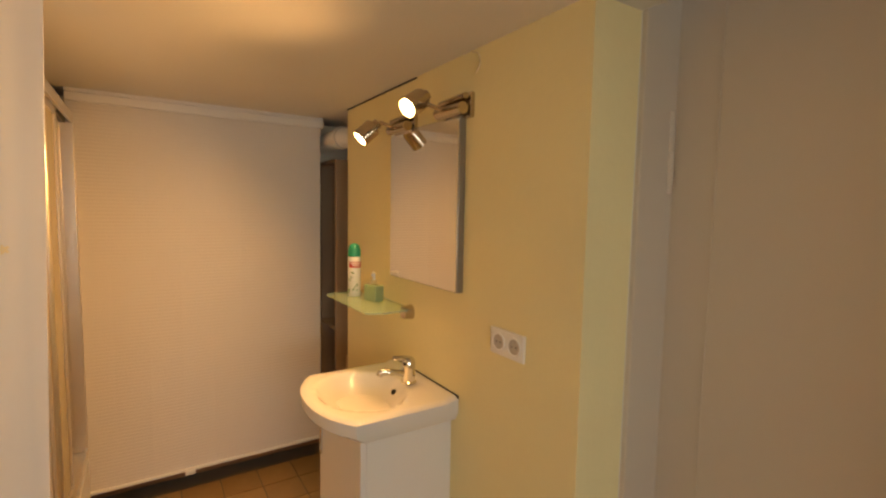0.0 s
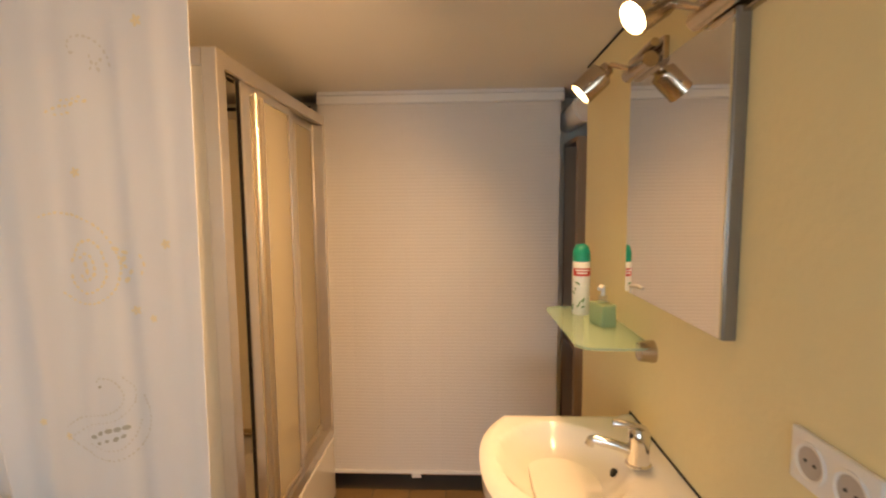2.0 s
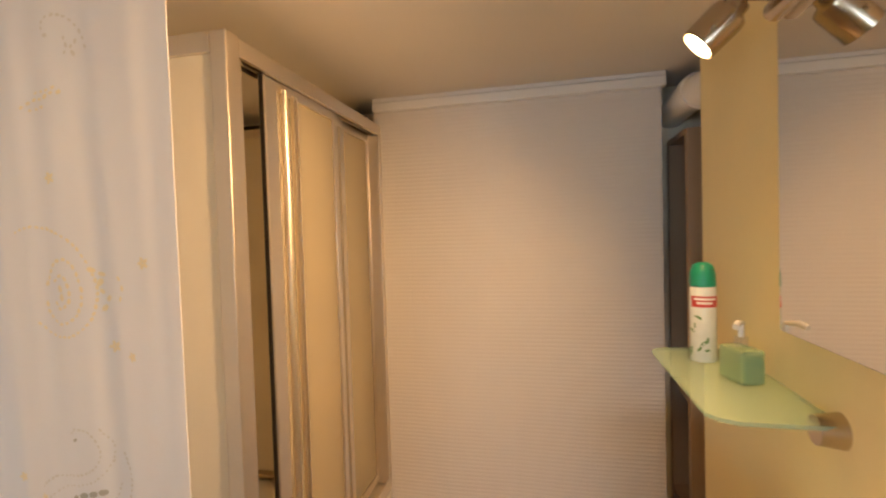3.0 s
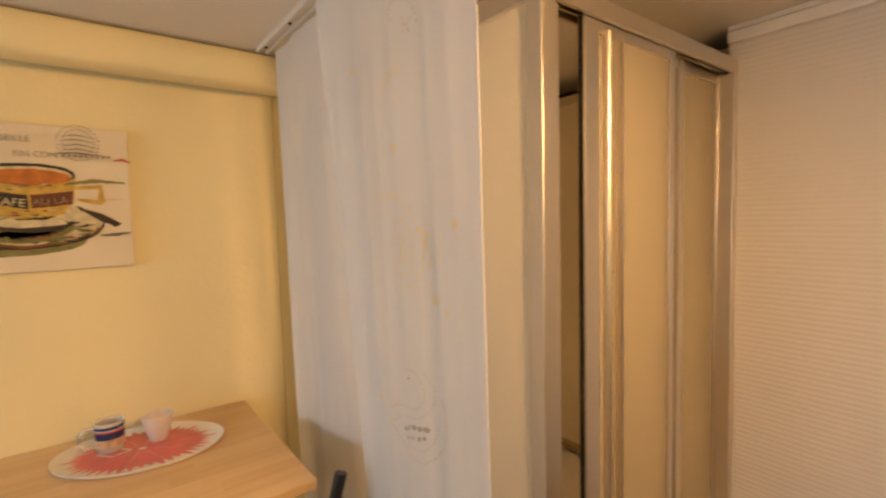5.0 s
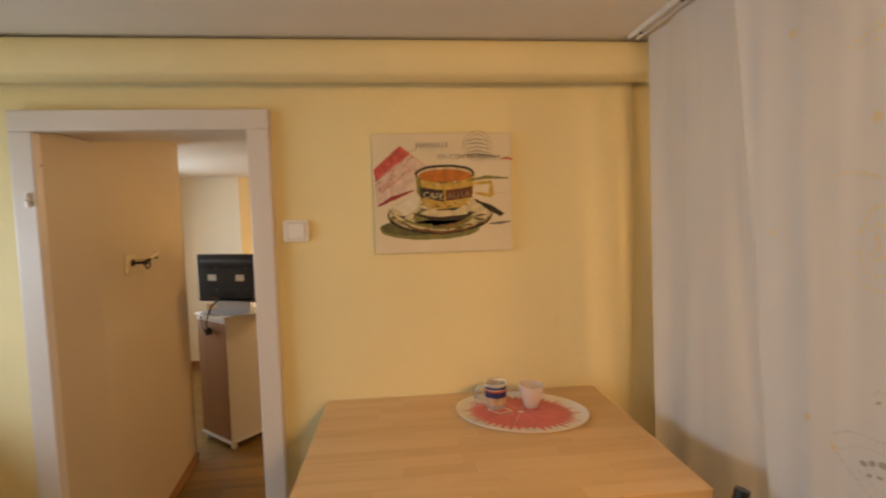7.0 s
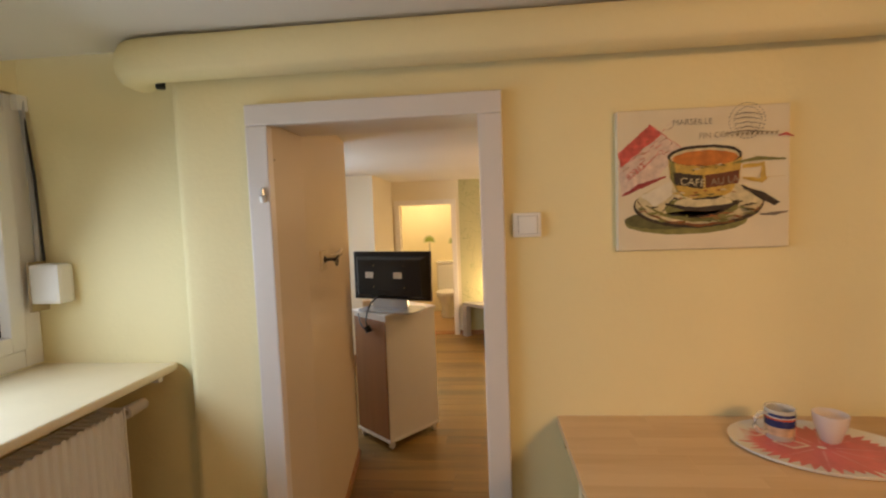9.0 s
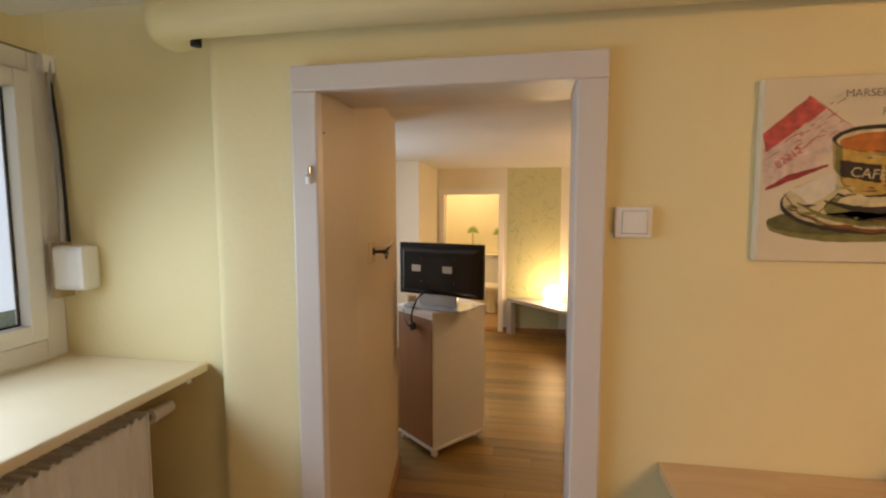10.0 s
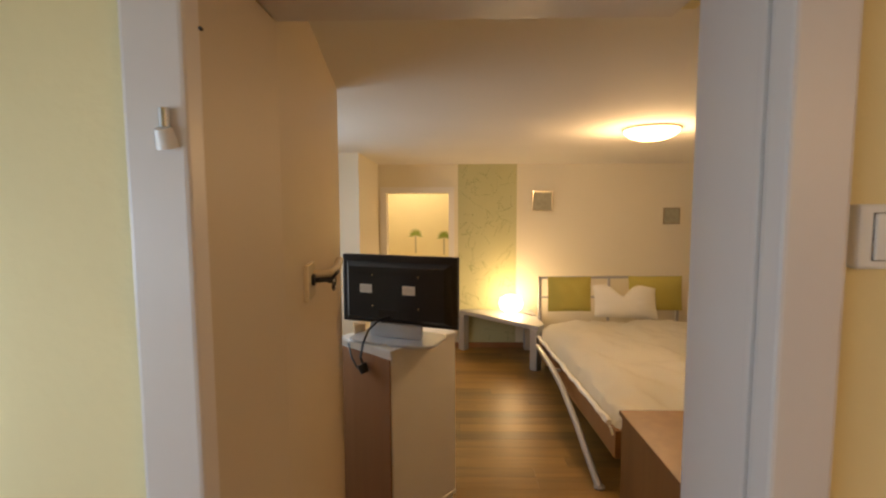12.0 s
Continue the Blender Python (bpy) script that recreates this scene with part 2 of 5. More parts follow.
structure("wall_west", boxes([
    (-1.62, -1.44, -3.1, -2.25, 0, 2.5), (-1.62, -1.44, -2.25, 0.107, 0, 1.02), (-1.62, -1.44, -2.25, 0.107, 2.13, 2.5)]), YELLOW,
    "pale yellow outer wall with the kitchen window")
structure("wall_south", boxes([
    (1.10, 2.765, -2.7, SY, 0, 2.5), (-1.44, 0.15, -2.7, SY, 0, 2.5)]), YELLOW,
    "pale yellow wall with washbasin and mirror")
structure("wall_south_back", boxes([
    (1.10, 1.3, -3.05, -2.7, 0, 2.5), (-0.05, 0.15, -3.05, -2.7, 0, 2.5), (0.15, 1.10, -3.1, -2.93, 0, 2.5)]), CREAM,
    "wall behind the closed entrance door")
structure("wall_niche", boxes([(2.45, EX, -3.05, -2.92, 0, 2.5), (2.45, 2.765, -2.92, -2.7, 0, 2.5)]), CREAM, "dim wall of the storage niche")
structure("wall_east", box(EX, EX + 0.2, -3.05, 0.2, 0, 2.5), CREAM, "end wall behind the pleated blind")
structure("ceiling_recess", box(-0.05, 1.3, -3.1, -2.7, 2.5, 2.6), CEILING, "white ceiling of the entrance recess", "ceiling")
structure("ceiling_kitchen", boxes([(-1.62, 3.6, -2.7, 0.0, CK, CK + 0.1), (1.3, 3.6, -3.1, -2.7, CK, CK + 0.1), (-1.62, -0.05, -3.1, -2.7, CK, CK + 0.1)]), CEILING, "matt white kitchen ceiling", "ceiling")
structure("floor_kitchen", box(-1.62, 3.6, -3.1, 0.2, -0.25, K - 0.006), GROUT, "grout bed under ochre floor tiles", "floor")

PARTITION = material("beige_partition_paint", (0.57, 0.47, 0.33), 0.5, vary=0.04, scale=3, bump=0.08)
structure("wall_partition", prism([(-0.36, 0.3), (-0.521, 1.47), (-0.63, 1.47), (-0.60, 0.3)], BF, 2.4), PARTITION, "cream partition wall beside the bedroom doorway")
structure("wall_bedroom_far", boxes([
    (-1.1, -0.785, FW, FW + 0.16, BF, 2.4), (-0.785, -0.055, FW, FW + 0.16, 1.775, 2.4), (-0.055, 4.2, FW, FW + 0.16, BF, 2.4)]), CREAM,
    "cream bedroom wall with a bathroom doorway")
structure("wall_bedroom_alcove", boxes([(-1.82, -0.88, 3.72, FW, BF, 2.4)]), CREAM, "cream projecting wall corner in the bedroom")
structure("wall_bedroom_west", boxes([
    (-1.82, -1.62, 0.3, 1.6, BF, 2.4), (-1.82, -1.62, 1.6, 3.0, BF, 0.85), (-1.82, -1.62, 1.6, 3.0, 2.0, 2.4), (-1.82, -1.62, 3.0, 3.72, BF, 2.4)]), CREAM,
    "cream outer bedroom wall with a window opening")
structure("wall_bedroom_east", box(4.0, 4.2, 0.2, FW, BF, 2.4), CREAM, "cream bedroom side wall")
structure("wall_bedroom_south", boxes([(-1.62, -0.72, 0.2, 0.3, BF, 2.4), (3.6, 4.2, 0, 0.3, BF, 2.4)]), CREAM, "cream bedroom wall")
structure("ceiling_bedroom", box(-1.82, 4.2, 0.3, FW, CB, CB + 0.1), CEILING, "white bedroom ceiling", "ceiling")
structure("floor_bedroom", box(-1.82, 4.2, 0.2, FW + 0.16, -0.25, BF - 0.006), RUBBER, "underlay below brown floor boards", "floor")
structure("wall_bathroom", boxes([
    (-1.6, -1.4, FW + 0.16, 6.8, BF, 2.4), (0.6, 0.8, FW + 0.16, 6.8, BF, 2.4), (-1.4, 0.6, 6.6, 6.8, BF, 2.4)]), material("light_yellow_paint", (0.82, 0.74, 0.50), 0.75, vary=0.03), "yellow walls of the small bathroom")
structure("ceiling_bathroom", box(-1.6, 0.8, FW, 6.8, 2.4, 2.5), CEILING, "white bathroom ceiling", "ceiling")
structure("floor_bathroom", box(-1.6, 0.8, FW + 0.16, 6.8, -0.25, BF), TILE, "ochre bathroom floor", "floor")
structure("backdrop", box(-9.2, -9.0, -14, 14, -0.5, 7), glow("overcast_distance", (0.80, 0.88, 1.0), 1.6), "pale overcast distance outside the windows", "backdrop")
structure("ground", box(-60, 60, -60, 60, -0.40, -0.254), material("garden_green", (0.08, 0.11, 0.05), 0.9), "green garden ground outside the windows", "ground")

# ---- kitchen: built-in parts ----


def ceiling_duct():
    d = thing("pipe_duct", "pale yellow painted round pipe casing under the ceiling", "pipe")
    pts = [(3.30, -0.09, 2.152), (1.2, -0.09, 2.152), (-0.715, -0.09, 2.152)]
    bend = [(-0.715 - 0.115 * math.sin(a), -0.09 + 0.115 * (1 - math.cos(a)), 2.152) for a in (0.2, 0.4, 0.6, 0.8, 1.0, 1.2, 1.4, 1.57)]
    pipe = tube(pts + bend, 0.072, 40)
    for k, v in enumerate(pipe.verts):
        # a plastered casing, slightly flattened
        c = Vector((pts + bend)[k // 40])
        o = v.co - c
        out = max(abs(o.z), math.hypot(o.x, o.y))
        if out > 1e-6:
            v.co = c + o * (1 + 0.25 * (0.072 / out - 1))
    part("pipe", pipe, YELLOW, d, smooth=True)
    part("clip", rod((-0.735, -0.03, 2.075), (-0.735, -0.03, 2.10), 0.016), RUBBER, d, "dark pipe clip")


ceiling_duct()
structure("pipe_boxing", prism([(1.60, 0.0), (1.68, -0.004), (1.74, -0.011), (1.79, -0.019), (1.84, -0.023), (1.885, -0.025), (1.90, -0.021), (1.906, -0.012), (1.908, 0.0)], K, CK), YELLOW,
          "pale yellow plastered pipe boxing near the wall corner", smooth=True)


def door_frame_north():
    f = tagged(new("door_1"), "white painted door frame, open to the bedroom", "door frame", kind="structure")
    part("casing", box(-0.425, -0.344, -0.043, 0.0, K, 1.922, 0.006), FRAMEPAINT, f)
    part("casing", box(0.397, 0.478, -0.043, 0.0, K, 1.922, 0.006), FRAMEPAINT, f)
    part("casing", box(-0.425, 0.478, -0.043, 0.0, 1.922, 1.997, 0.006), FRAMEPAINT, f)
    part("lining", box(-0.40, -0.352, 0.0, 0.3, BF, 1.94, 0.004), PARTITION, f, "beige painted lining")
    part("lining", box(0.405, 0.448, 0.0, 0.2, BF, 1.94, 0.004), FRAMEPAINT, f)
    part("lining", box(-0.352, 0.405, 0.0, 0.3, 1.94, 1.955, 0.002), FRAMEPAINT, f)
    part("stop", box(0.398, 0.405, 0.012, 0.026, 0.0, 1.93, 0.002), FRAMEPAINT, f)
    for z in (0.97, 1.08):
        part("strike_plate", box(0.4035, 0.406, 0.0, 0.010, z, z + 0.055, 0.0005), BRUSHED, f, "small metal strike plate")
    part("threshold", box(-0.352, 0.405, -0.01, 0.2, -0.1, K + 0.004, 0.006), LAMINATE, f, "worn brown wooden threshold")
    h = thing("door_hinge", "white frame half of a door hinge with bare steel pin", "hinge", pose(-0.368, -0.044, 1.668) @ Matrix.Scale(0.78, 4))
    part("body", rod((0, 0, -0.016), (0, -0.012, 0.012), 0.017, 0.013), PLASTIC, h, smooth=True)
    part("cap", rod((0, -0.006, 0.014), (0, -0.006, 0.044), 0.009), CHROME, h, "chrome cap", True)
    part("nail", rod((0.056, 0.012, 0.17), (0.056, 0.006, 0.17), 0.003), RUBBER, h)


door_frame_north()


def light_switch():
    s = thing("light_switch", "square white rocker light switch beside the doorway", "light switch", pose(0.555, 0, 1.54))
    part("frame", box(-0.048, 0.048, -0.022, 0.0, -0.042, 0.042, 0.005), PLASTIC, s)
    part("gap", box(-0.0312, 0.0352, -0.0226, -0.021, -0.0312, 0.0312), material("shadow_gap_grey", (0.20, 0.17, 0.14), 0.7), s)
    part("rocker", box(-0.03, 0.034, -0.0265, -0.022, -0.03, 0.03, 0.0025), PLASTIC, s)


light_switch()


# entrance door, closed, in its deep recess
def entrance_door():
    f = tagged(new("door_2"), "closed beige painted panelled door in a matching frame", "door", kind="structure")
    part("jamb", box(1.085, 1.12, -2.93, -2.705, K, 2.49, 0.004), DOORPAINT, f)
    part("jamb", box(0.14, 0.175, -2.93, -2.705, K, 2.49, 0.004), DOORPAINT, f)
    leaf = part("door_leaf", box(0.18, 1.09, -2.90, -2.86, K + 0.01, 2.47, 0.004), DOORPAINT, f)
    part("panel_moulding", boxes([(0.960, 0.967, -2.86, -2.857, 0.2, 2.25), (0.30, 0.307, -2.86, -2.857, 0.2, 2.25),
                                  (0.307, 0.960, -2.86, -2.857, 2.243, 2.25), (0.307, 0.960, -2.86, -2.857, 0.2, 0.207)], 0.001), DOORPAINT, leaf)
    part("hinge", rod((1.087, -2.845, 1.74), (1.087, -2.845, 1.855), 0.011), DOORPAINT, leaf, "beige painted barrel hinge", True)
    part("hinge_pin", rod((1.087, -2.845, 1.86), (1.087, -2.845, 1.975), 0.011), DOORPAINT, leaf, smooth=True)
    part("handle", tube([(0.27, -2.86, 1.12), (0.27, -2.80, 1.12), (0.39, -2.80, 1.12)], 0.01), CHROME, leaf, "chrome lever", True)


entrance_door()


def kitchen_window():
    w = tagged(new("window_1"), "white plastic casement window above a deep sill", "window", kind="structure")
    x0, x1 = -1.50, -1.43
    for y0, y1, z0, z1 in ((0.03, 0.105, 1.04, 2.12), (-2.245, -2.17, 1.04, 2.12), (-2.17, 0.03, 1.04, 1.11), (-2.17, 0.03, 2.05, 2.12), (-1.10, -1.04, 1.11, 2.05)):
        part("window_frame", box(x0, x1, y0, y1, z0, z1, 0.006), PLASTIC, w)
    for y0, y1 in ((-1.035, 0.025), (-2.165, -1.105)):
        sash = part("sash", boxes([(x0 + 0.02, x1 + 0.02, y0, y0 + 0.06, 1.115, 2.045), (x0 + 0.02, x1 + 0.02, y1 - 0.06, y1, 1.115, 2.045),
                                   (x0 + 0.02, x1 + 0.02, y0 + 0.06, y1 - 0.06, 1.115, 1.175), (x0 + 0.02, x1 + 0.02, y0 + 0.06, y1 - 0.06, 1.985, 2.045)], 0.005), PLASTIC, w)
        part("gasket", boxes([(x1 - 0.034, x1 - 0.027, y0 + 0.06, y0 + 0.066, 1.175, 1.985), (x1 - 0.034, x1 - 0.027, y1 - 0.066, y1 - 0.06, 1.175, 1.985),
                              (x1 - 0.034, x1 - 0.027, y0 + 0.066, y1 - 0.066, 1.175, 1.181)]), RUBBER, sash)
        pane = part("pane", box(x1 - 0.04, x1 - 0.034, y0 + 0.06, y1 - 0.06, 1.175, 1.985), CLEAR, sash)
        pane.visible_shadow = False
    s = tagged(new("window_sill"), "deep cream laminate window sill", "window sill", kind="structure")
    part("board", box(-1.44, -0.84, -2.25, 0.100, 1.003, 1.035, 0.008), SILLTOP, s)
    part("bracket", boxes([(-1.30, -0.89, 0.05, 0.075, 0.965, 1.003), (-1.30, -0.89, -1.2, -1.175, 0.965, 1.003)], 0.003), PLASTIC, s)
    b = thing("shutter_strap", "white shutter strap winder with grey strap beside the window", "shutter strap")
    part("winder_box", box(-1.395, -1.262, 0.03, 0.106, 1.29, 1.45, 0.018), PLASTIC, b)
    part("plate", box(-1.395, -1.385, 0.03, 0.106, 1.26, 1.46), BRUSHED, b)
    part("strap", tube([(-1.385, 0.075, 1.46), (-1.39, 0.08, 1.75), (-1.41, 0.085, 2.10)], 0.011, 6), SILVER, b, "grey woven strap")
    part("strap", tube([(-1.36, 0.075, 1.46), (-1.375, 0.08, 1.80), (-1.41, 0.085, 2.10)], 0.006, 6), RUBBER, b, "dark inner strap")
    part("guide", box(-1.43, -1.40, 0.06, 0.105, 2.06, 2.12, 0.004), PLASTIC, b)


kitchen_window()


def radiator():
    r = thing("radiator", "white ribbed panel radiator under the window sill", "radiator", pose(0, 0, 0))
    bm = bmesh.new()
    n, y0, y1 = 34, -1.20, -0.06
    rows = []
    for k in range(n * 4 + 1):
        y = y0 + (y1 - y0) * k / (n * 4)
        dx = (0.0, 0.008, 0.008, 0.0)[k % 4]
        rows.append([bm.verts.new((-0.96 + dx, y, z)) for z in (0.26, 0.29, 0.87, 0.90)])
    for a, b in zip(rows, rows[1:]):
        for s in range(3):
            bm.faces.new((a[s], b[s], b[s + 1], a[s + 1]))
    part("front_panel", bm, PLASTIC, r)
    part("back_panel", box(-1.06, -1.04, y0, y1, 0.26, 0.90, 0.004), PLASTIC, r)
    part("end_cover", box(-1.06, -0.952, y1, y1 + 0.006, 0.25, 0.91, 0.002), PLASTIC, r)
    part("top_grille", boxes([(-1.05, -0.965, y0 + 0.02 + k * 0.03, y0 + 0.035 + k * 0.03, 0.895, 0.903) for k in range(37)]), PLASTIC, r)
    part("pipe", tube([(-1.0, y1, 0.32), (-1.0, 0.03, 0.32), (-1.0, 0.03, K)], 0.009), PLASTIC, r, smooth=True)
    for y in (-1.0, -0.3):
        part("wall_bracket", box(-1.44, -1.06, y, y + 0.03, 0.7, 0.73), PLASTIC, r)
    v = part("valve", rod((-0.99, y1, 0.87), (-0.99, -0.01, 0.87), 0.012), BRUSHED, r)
    part("thermostat_head", rod((-0.99, -0.01, 0.87), (-0.99, 0.085, 0.87), 0.026, 0.022), PLASTIC, v, smooth=True)


radiator()

# ---- kitchen: blind, mirror and washbasin corner ----


def pleated_blind():
    b = thing("pleated_blind", "white pleated fabric blind lowered over the end wall", "blind")
    bm = bmesh.new()
    n = 108
    z0, z1, ya, yb = 0.235, 2.165, -2.475, -1.262
    last = None
    for k in range(n * 2 + 1):
        z = z0 + (z1 - z0) * k / (n * 2)
        x = 3.122 - (0.0009 if k % 2 else 0.0)
        ring = []
        for j in range(9):
            y = ya + (yb - ya) * j / 8
            ring.append(bm.verts.new((x + 0.004 * math.sin(j * 1.7 + z * 2), y, z)))
        if last:
            for j in range(8):
                bm.faces.new((last[j], last[j + 1], ring[j + 1], ring[j]))
        last = ring
    fabric = part("fabric", bm, BLIND, b)
    part("head_rail", box(3.095, 3.15, -2.49, -1.262, 2.165, 2.205, 0.006), PLASTIC, b)
    part("mounting_strip", box(3.105, 3.16, -2.49, -1.262, 2.209, CK, 0.0), PLASTIC, b)
    part("bottom_rail", box(3.108, 3.132, -2.475, -1.262, 0.222, 0.238, 0.004), PLASTIC, b)
    part("pull_tab", box(3.10, 3.112, -1.76, -1.71, 0.205, 0.228, 0.003), PLASTIC, b)
    # supports down to the wall
    for y in (-1.40, -2.30):
        part("side_stop", box(3.15, EX, y, y + 0.03, 2.17, 2.20), PLASTIC, b)


pleated_blind()
structure("baseboard_east", box(EX - 0.02, EX, -2.92, -1.25, K, K + 0.12), OAKBACK, "dark skirting under the blind", "baseboard")


def niche_things():
    p = thing("drain_pipe", "white bent drain pipe in the niche below the ceiling", "pipe")
    arc = [(2.83, -2.66, 2.09), (2.86, -2.62, 2.09), (2.91, -2.58, 2.095), (2.97, -2.565, 2.10), (3.06, -2.56, 2.10), (EX, -2.56, 2.10)]
    part("pipe", tube(arc, 0.058, 20), PLASTIC, p, smooth=True)
    part("collar", tube([(2.96, -2.567, 2.1), (3.0, -2.563, 2.1)], 0.066, 20), PLASTIC, p, smooth=True)
    part("elbow", tube([(2.83, -2.66, 2.09), (2.825, -2.72, 2.09), (2.825, -2.80, 2.09), (2.825, -2.92, 2.09)], 0.058, 20), PLASTIC, p, smooth=True)
    s = thing("storage_shelf", "tall brown wooden storage shelf in the dim niche", "shelf")
    DIM = wood("grey_brown_board", (0.40, 0.28, 0.18), (0.27, 0.18, 0.11), 0.6, 2, 0.1, 12)
    part("side_board", box(3.02, 3.05, -2.90, -2.54, K, 1.98, 0.002), DIM, s)
    part("side_board", box(EX - 0.04, EX - 0.01, -2.90, -2.54, K, 1.98, 0.002), DIM, s)
    for z in (0.45, 0.93, 1.96):
        part("shelf_board", box(3.05, EX - 0.04, -2.90, -2.54, z, z + 0.022), DIM, s)
    part("back_board", box(3.05, EX - 0.04, -2.915, -2.90, K, 1.98), OAKBACK, s)
    g = thing("folded_ironing_board", "grey folded board leaning upright in the niche", "board")
    part("board", box(2.80, 2.99, -2.88, -2.84, K, 1.92, 0.01), material("grey_board", (0.22, 0.21, 0.22), 0.6), g)
    part("leg_bar", box(2.86, 2.89, -2.84, -2.80, K, 1.5, 0.004), ALU, g)
    c = thing("cardboard_box", "brown cardboard box on the niche floor shelf", "box", pose(2.87, -2.68, K))
    part("carton", box(-0.10, 0.10, -0.10, 0.10, 0, 0.70, 0.004), material("cardboard", (0.42, 0.28, 0.16), 0.8), c)
    part("flap", box(-0.10, 0.10, -0.10, 0.0, 0.702, 0.708), material("cardboard_flap", (0.46, 0.31, 0.18), 0.8), c)


niche_things()


def wall_mirror():
    m = thing("wall_mirror", "rectangular mirror on a grey metal backing box", "mirror")
    part("backing", box(1.642, 2.174, SY, -2.489, 1.388, 2.012, 0.003), material("dark_grey_metal", (0.26, 0.24, 0.21), 0.4, 0.6), m)
    part("mirror_glass", box(1.647, 2.170, -2.489, -2.484, 1.392, 2.008), MIRROR, m)


wall_mirror()


def spot_light_unit(name, cx, z, head, aim, power, cone):
    s = thing(name, "brushed nickel spotlight with a lit halogen bulb above the mirror", "spotlight", group="mirror spotlights")
    part("wall_plate", box(cx - 0.085, cx + 0.085, SY, SY + 0.018, z - 0.04, z + 0.045, 0.004), BRUSHED, s)
    part("barrel", rod((cx - 0.08, SY + 0.045, z - 0.012), (cx + 0.08, SY + 0.045, z - 0.012), 0.020, seg=28), BRUSHED, s, smooth=True)
    part("barrel_top", rod((cx - 0.08, SY + 0.035, z + 0.03), (cx + 0.08, SY + 0.035, z + 0.024), 0.011, seg=20), BRUSHED, s, smooth=True)
    h, d = Vector(head), (Vector(aim) - Vector(head)).normalized()
    back = h - d * 0.075
    arm = tube([(cx + 0.03, SY + 0.06, z - 0.005), ((cx + 0.03 + back.x) / 2, SY + 0.10, z + 0.015), tuple(back - d * 0.01)], 0.008)
    part("arm", arm, BRUSHED, s, smooth=True)
    q = Matrix.Translation(back) @ d.to_track_quat("Z", "Y").to_matrix().to_4x4()
    cup = lathe([(0.0, -0.022), (0.02, -0.022), (0.022, -0.004), (0.036, 0.004), (0.038, 0.012), (0.038, 0.085), (0.035, 0.085), (0.034, 0.03), (0.0, 0.024)], 32)
    hd = part("lamp_head", cup, BRUSHED, s, smooth=True, m=q)
    part("bulb", lathe([(0.0, 0.078), (0.030, 0.074), (0.033, 0.066), (0.0, 0.06)], 28), BULB, hd, "glowing halogen bulb", True)
    part("screw", rod((0.038, 0, 0.05), (0.048, 0, 0.05), 0.005), BRUSHED, hd)
    lamp("spot_bulb", "SPOT", look(tuple(h + d * 0.02), tuple(h + d)), power, WARM, radius=0.085, cone=cone)


spot_light_unit("mirror_spotlight", 1.68, 2.04, (1.755, -2.347, 2.040), (1.44, -0.58, 0.84), 98, 146)
spot_light_unit("mirror_spotlight", 2.07, 2.035, (2.17, -2.345, 1.985), (2.30, -1.45, 1.15), 58, 154)


def glass_shelf():
    s = thing("glass_shelf", "frosted greenish glass shelf on round metal brackets", "shelf")
    out = [(2.0, -2.512), (2.54, -2.512), (2.54, -2.35), (2.525, -2.32), (2.50, -2.305), (2.04, -2.305), (2.015, -2.32), (2.0, -2.35)]
    part("glass_plate", prism(out, 1.254, 1.262), SHELFGLASS, s)
    for x in (2.025, 2.48):
        part("bracket", rod((x, -2.515, 1.246), (x, -2.475, 1.246), 0.032, 0.026, 24), BRUSHED, s, smooth=True)


glass_shelf()


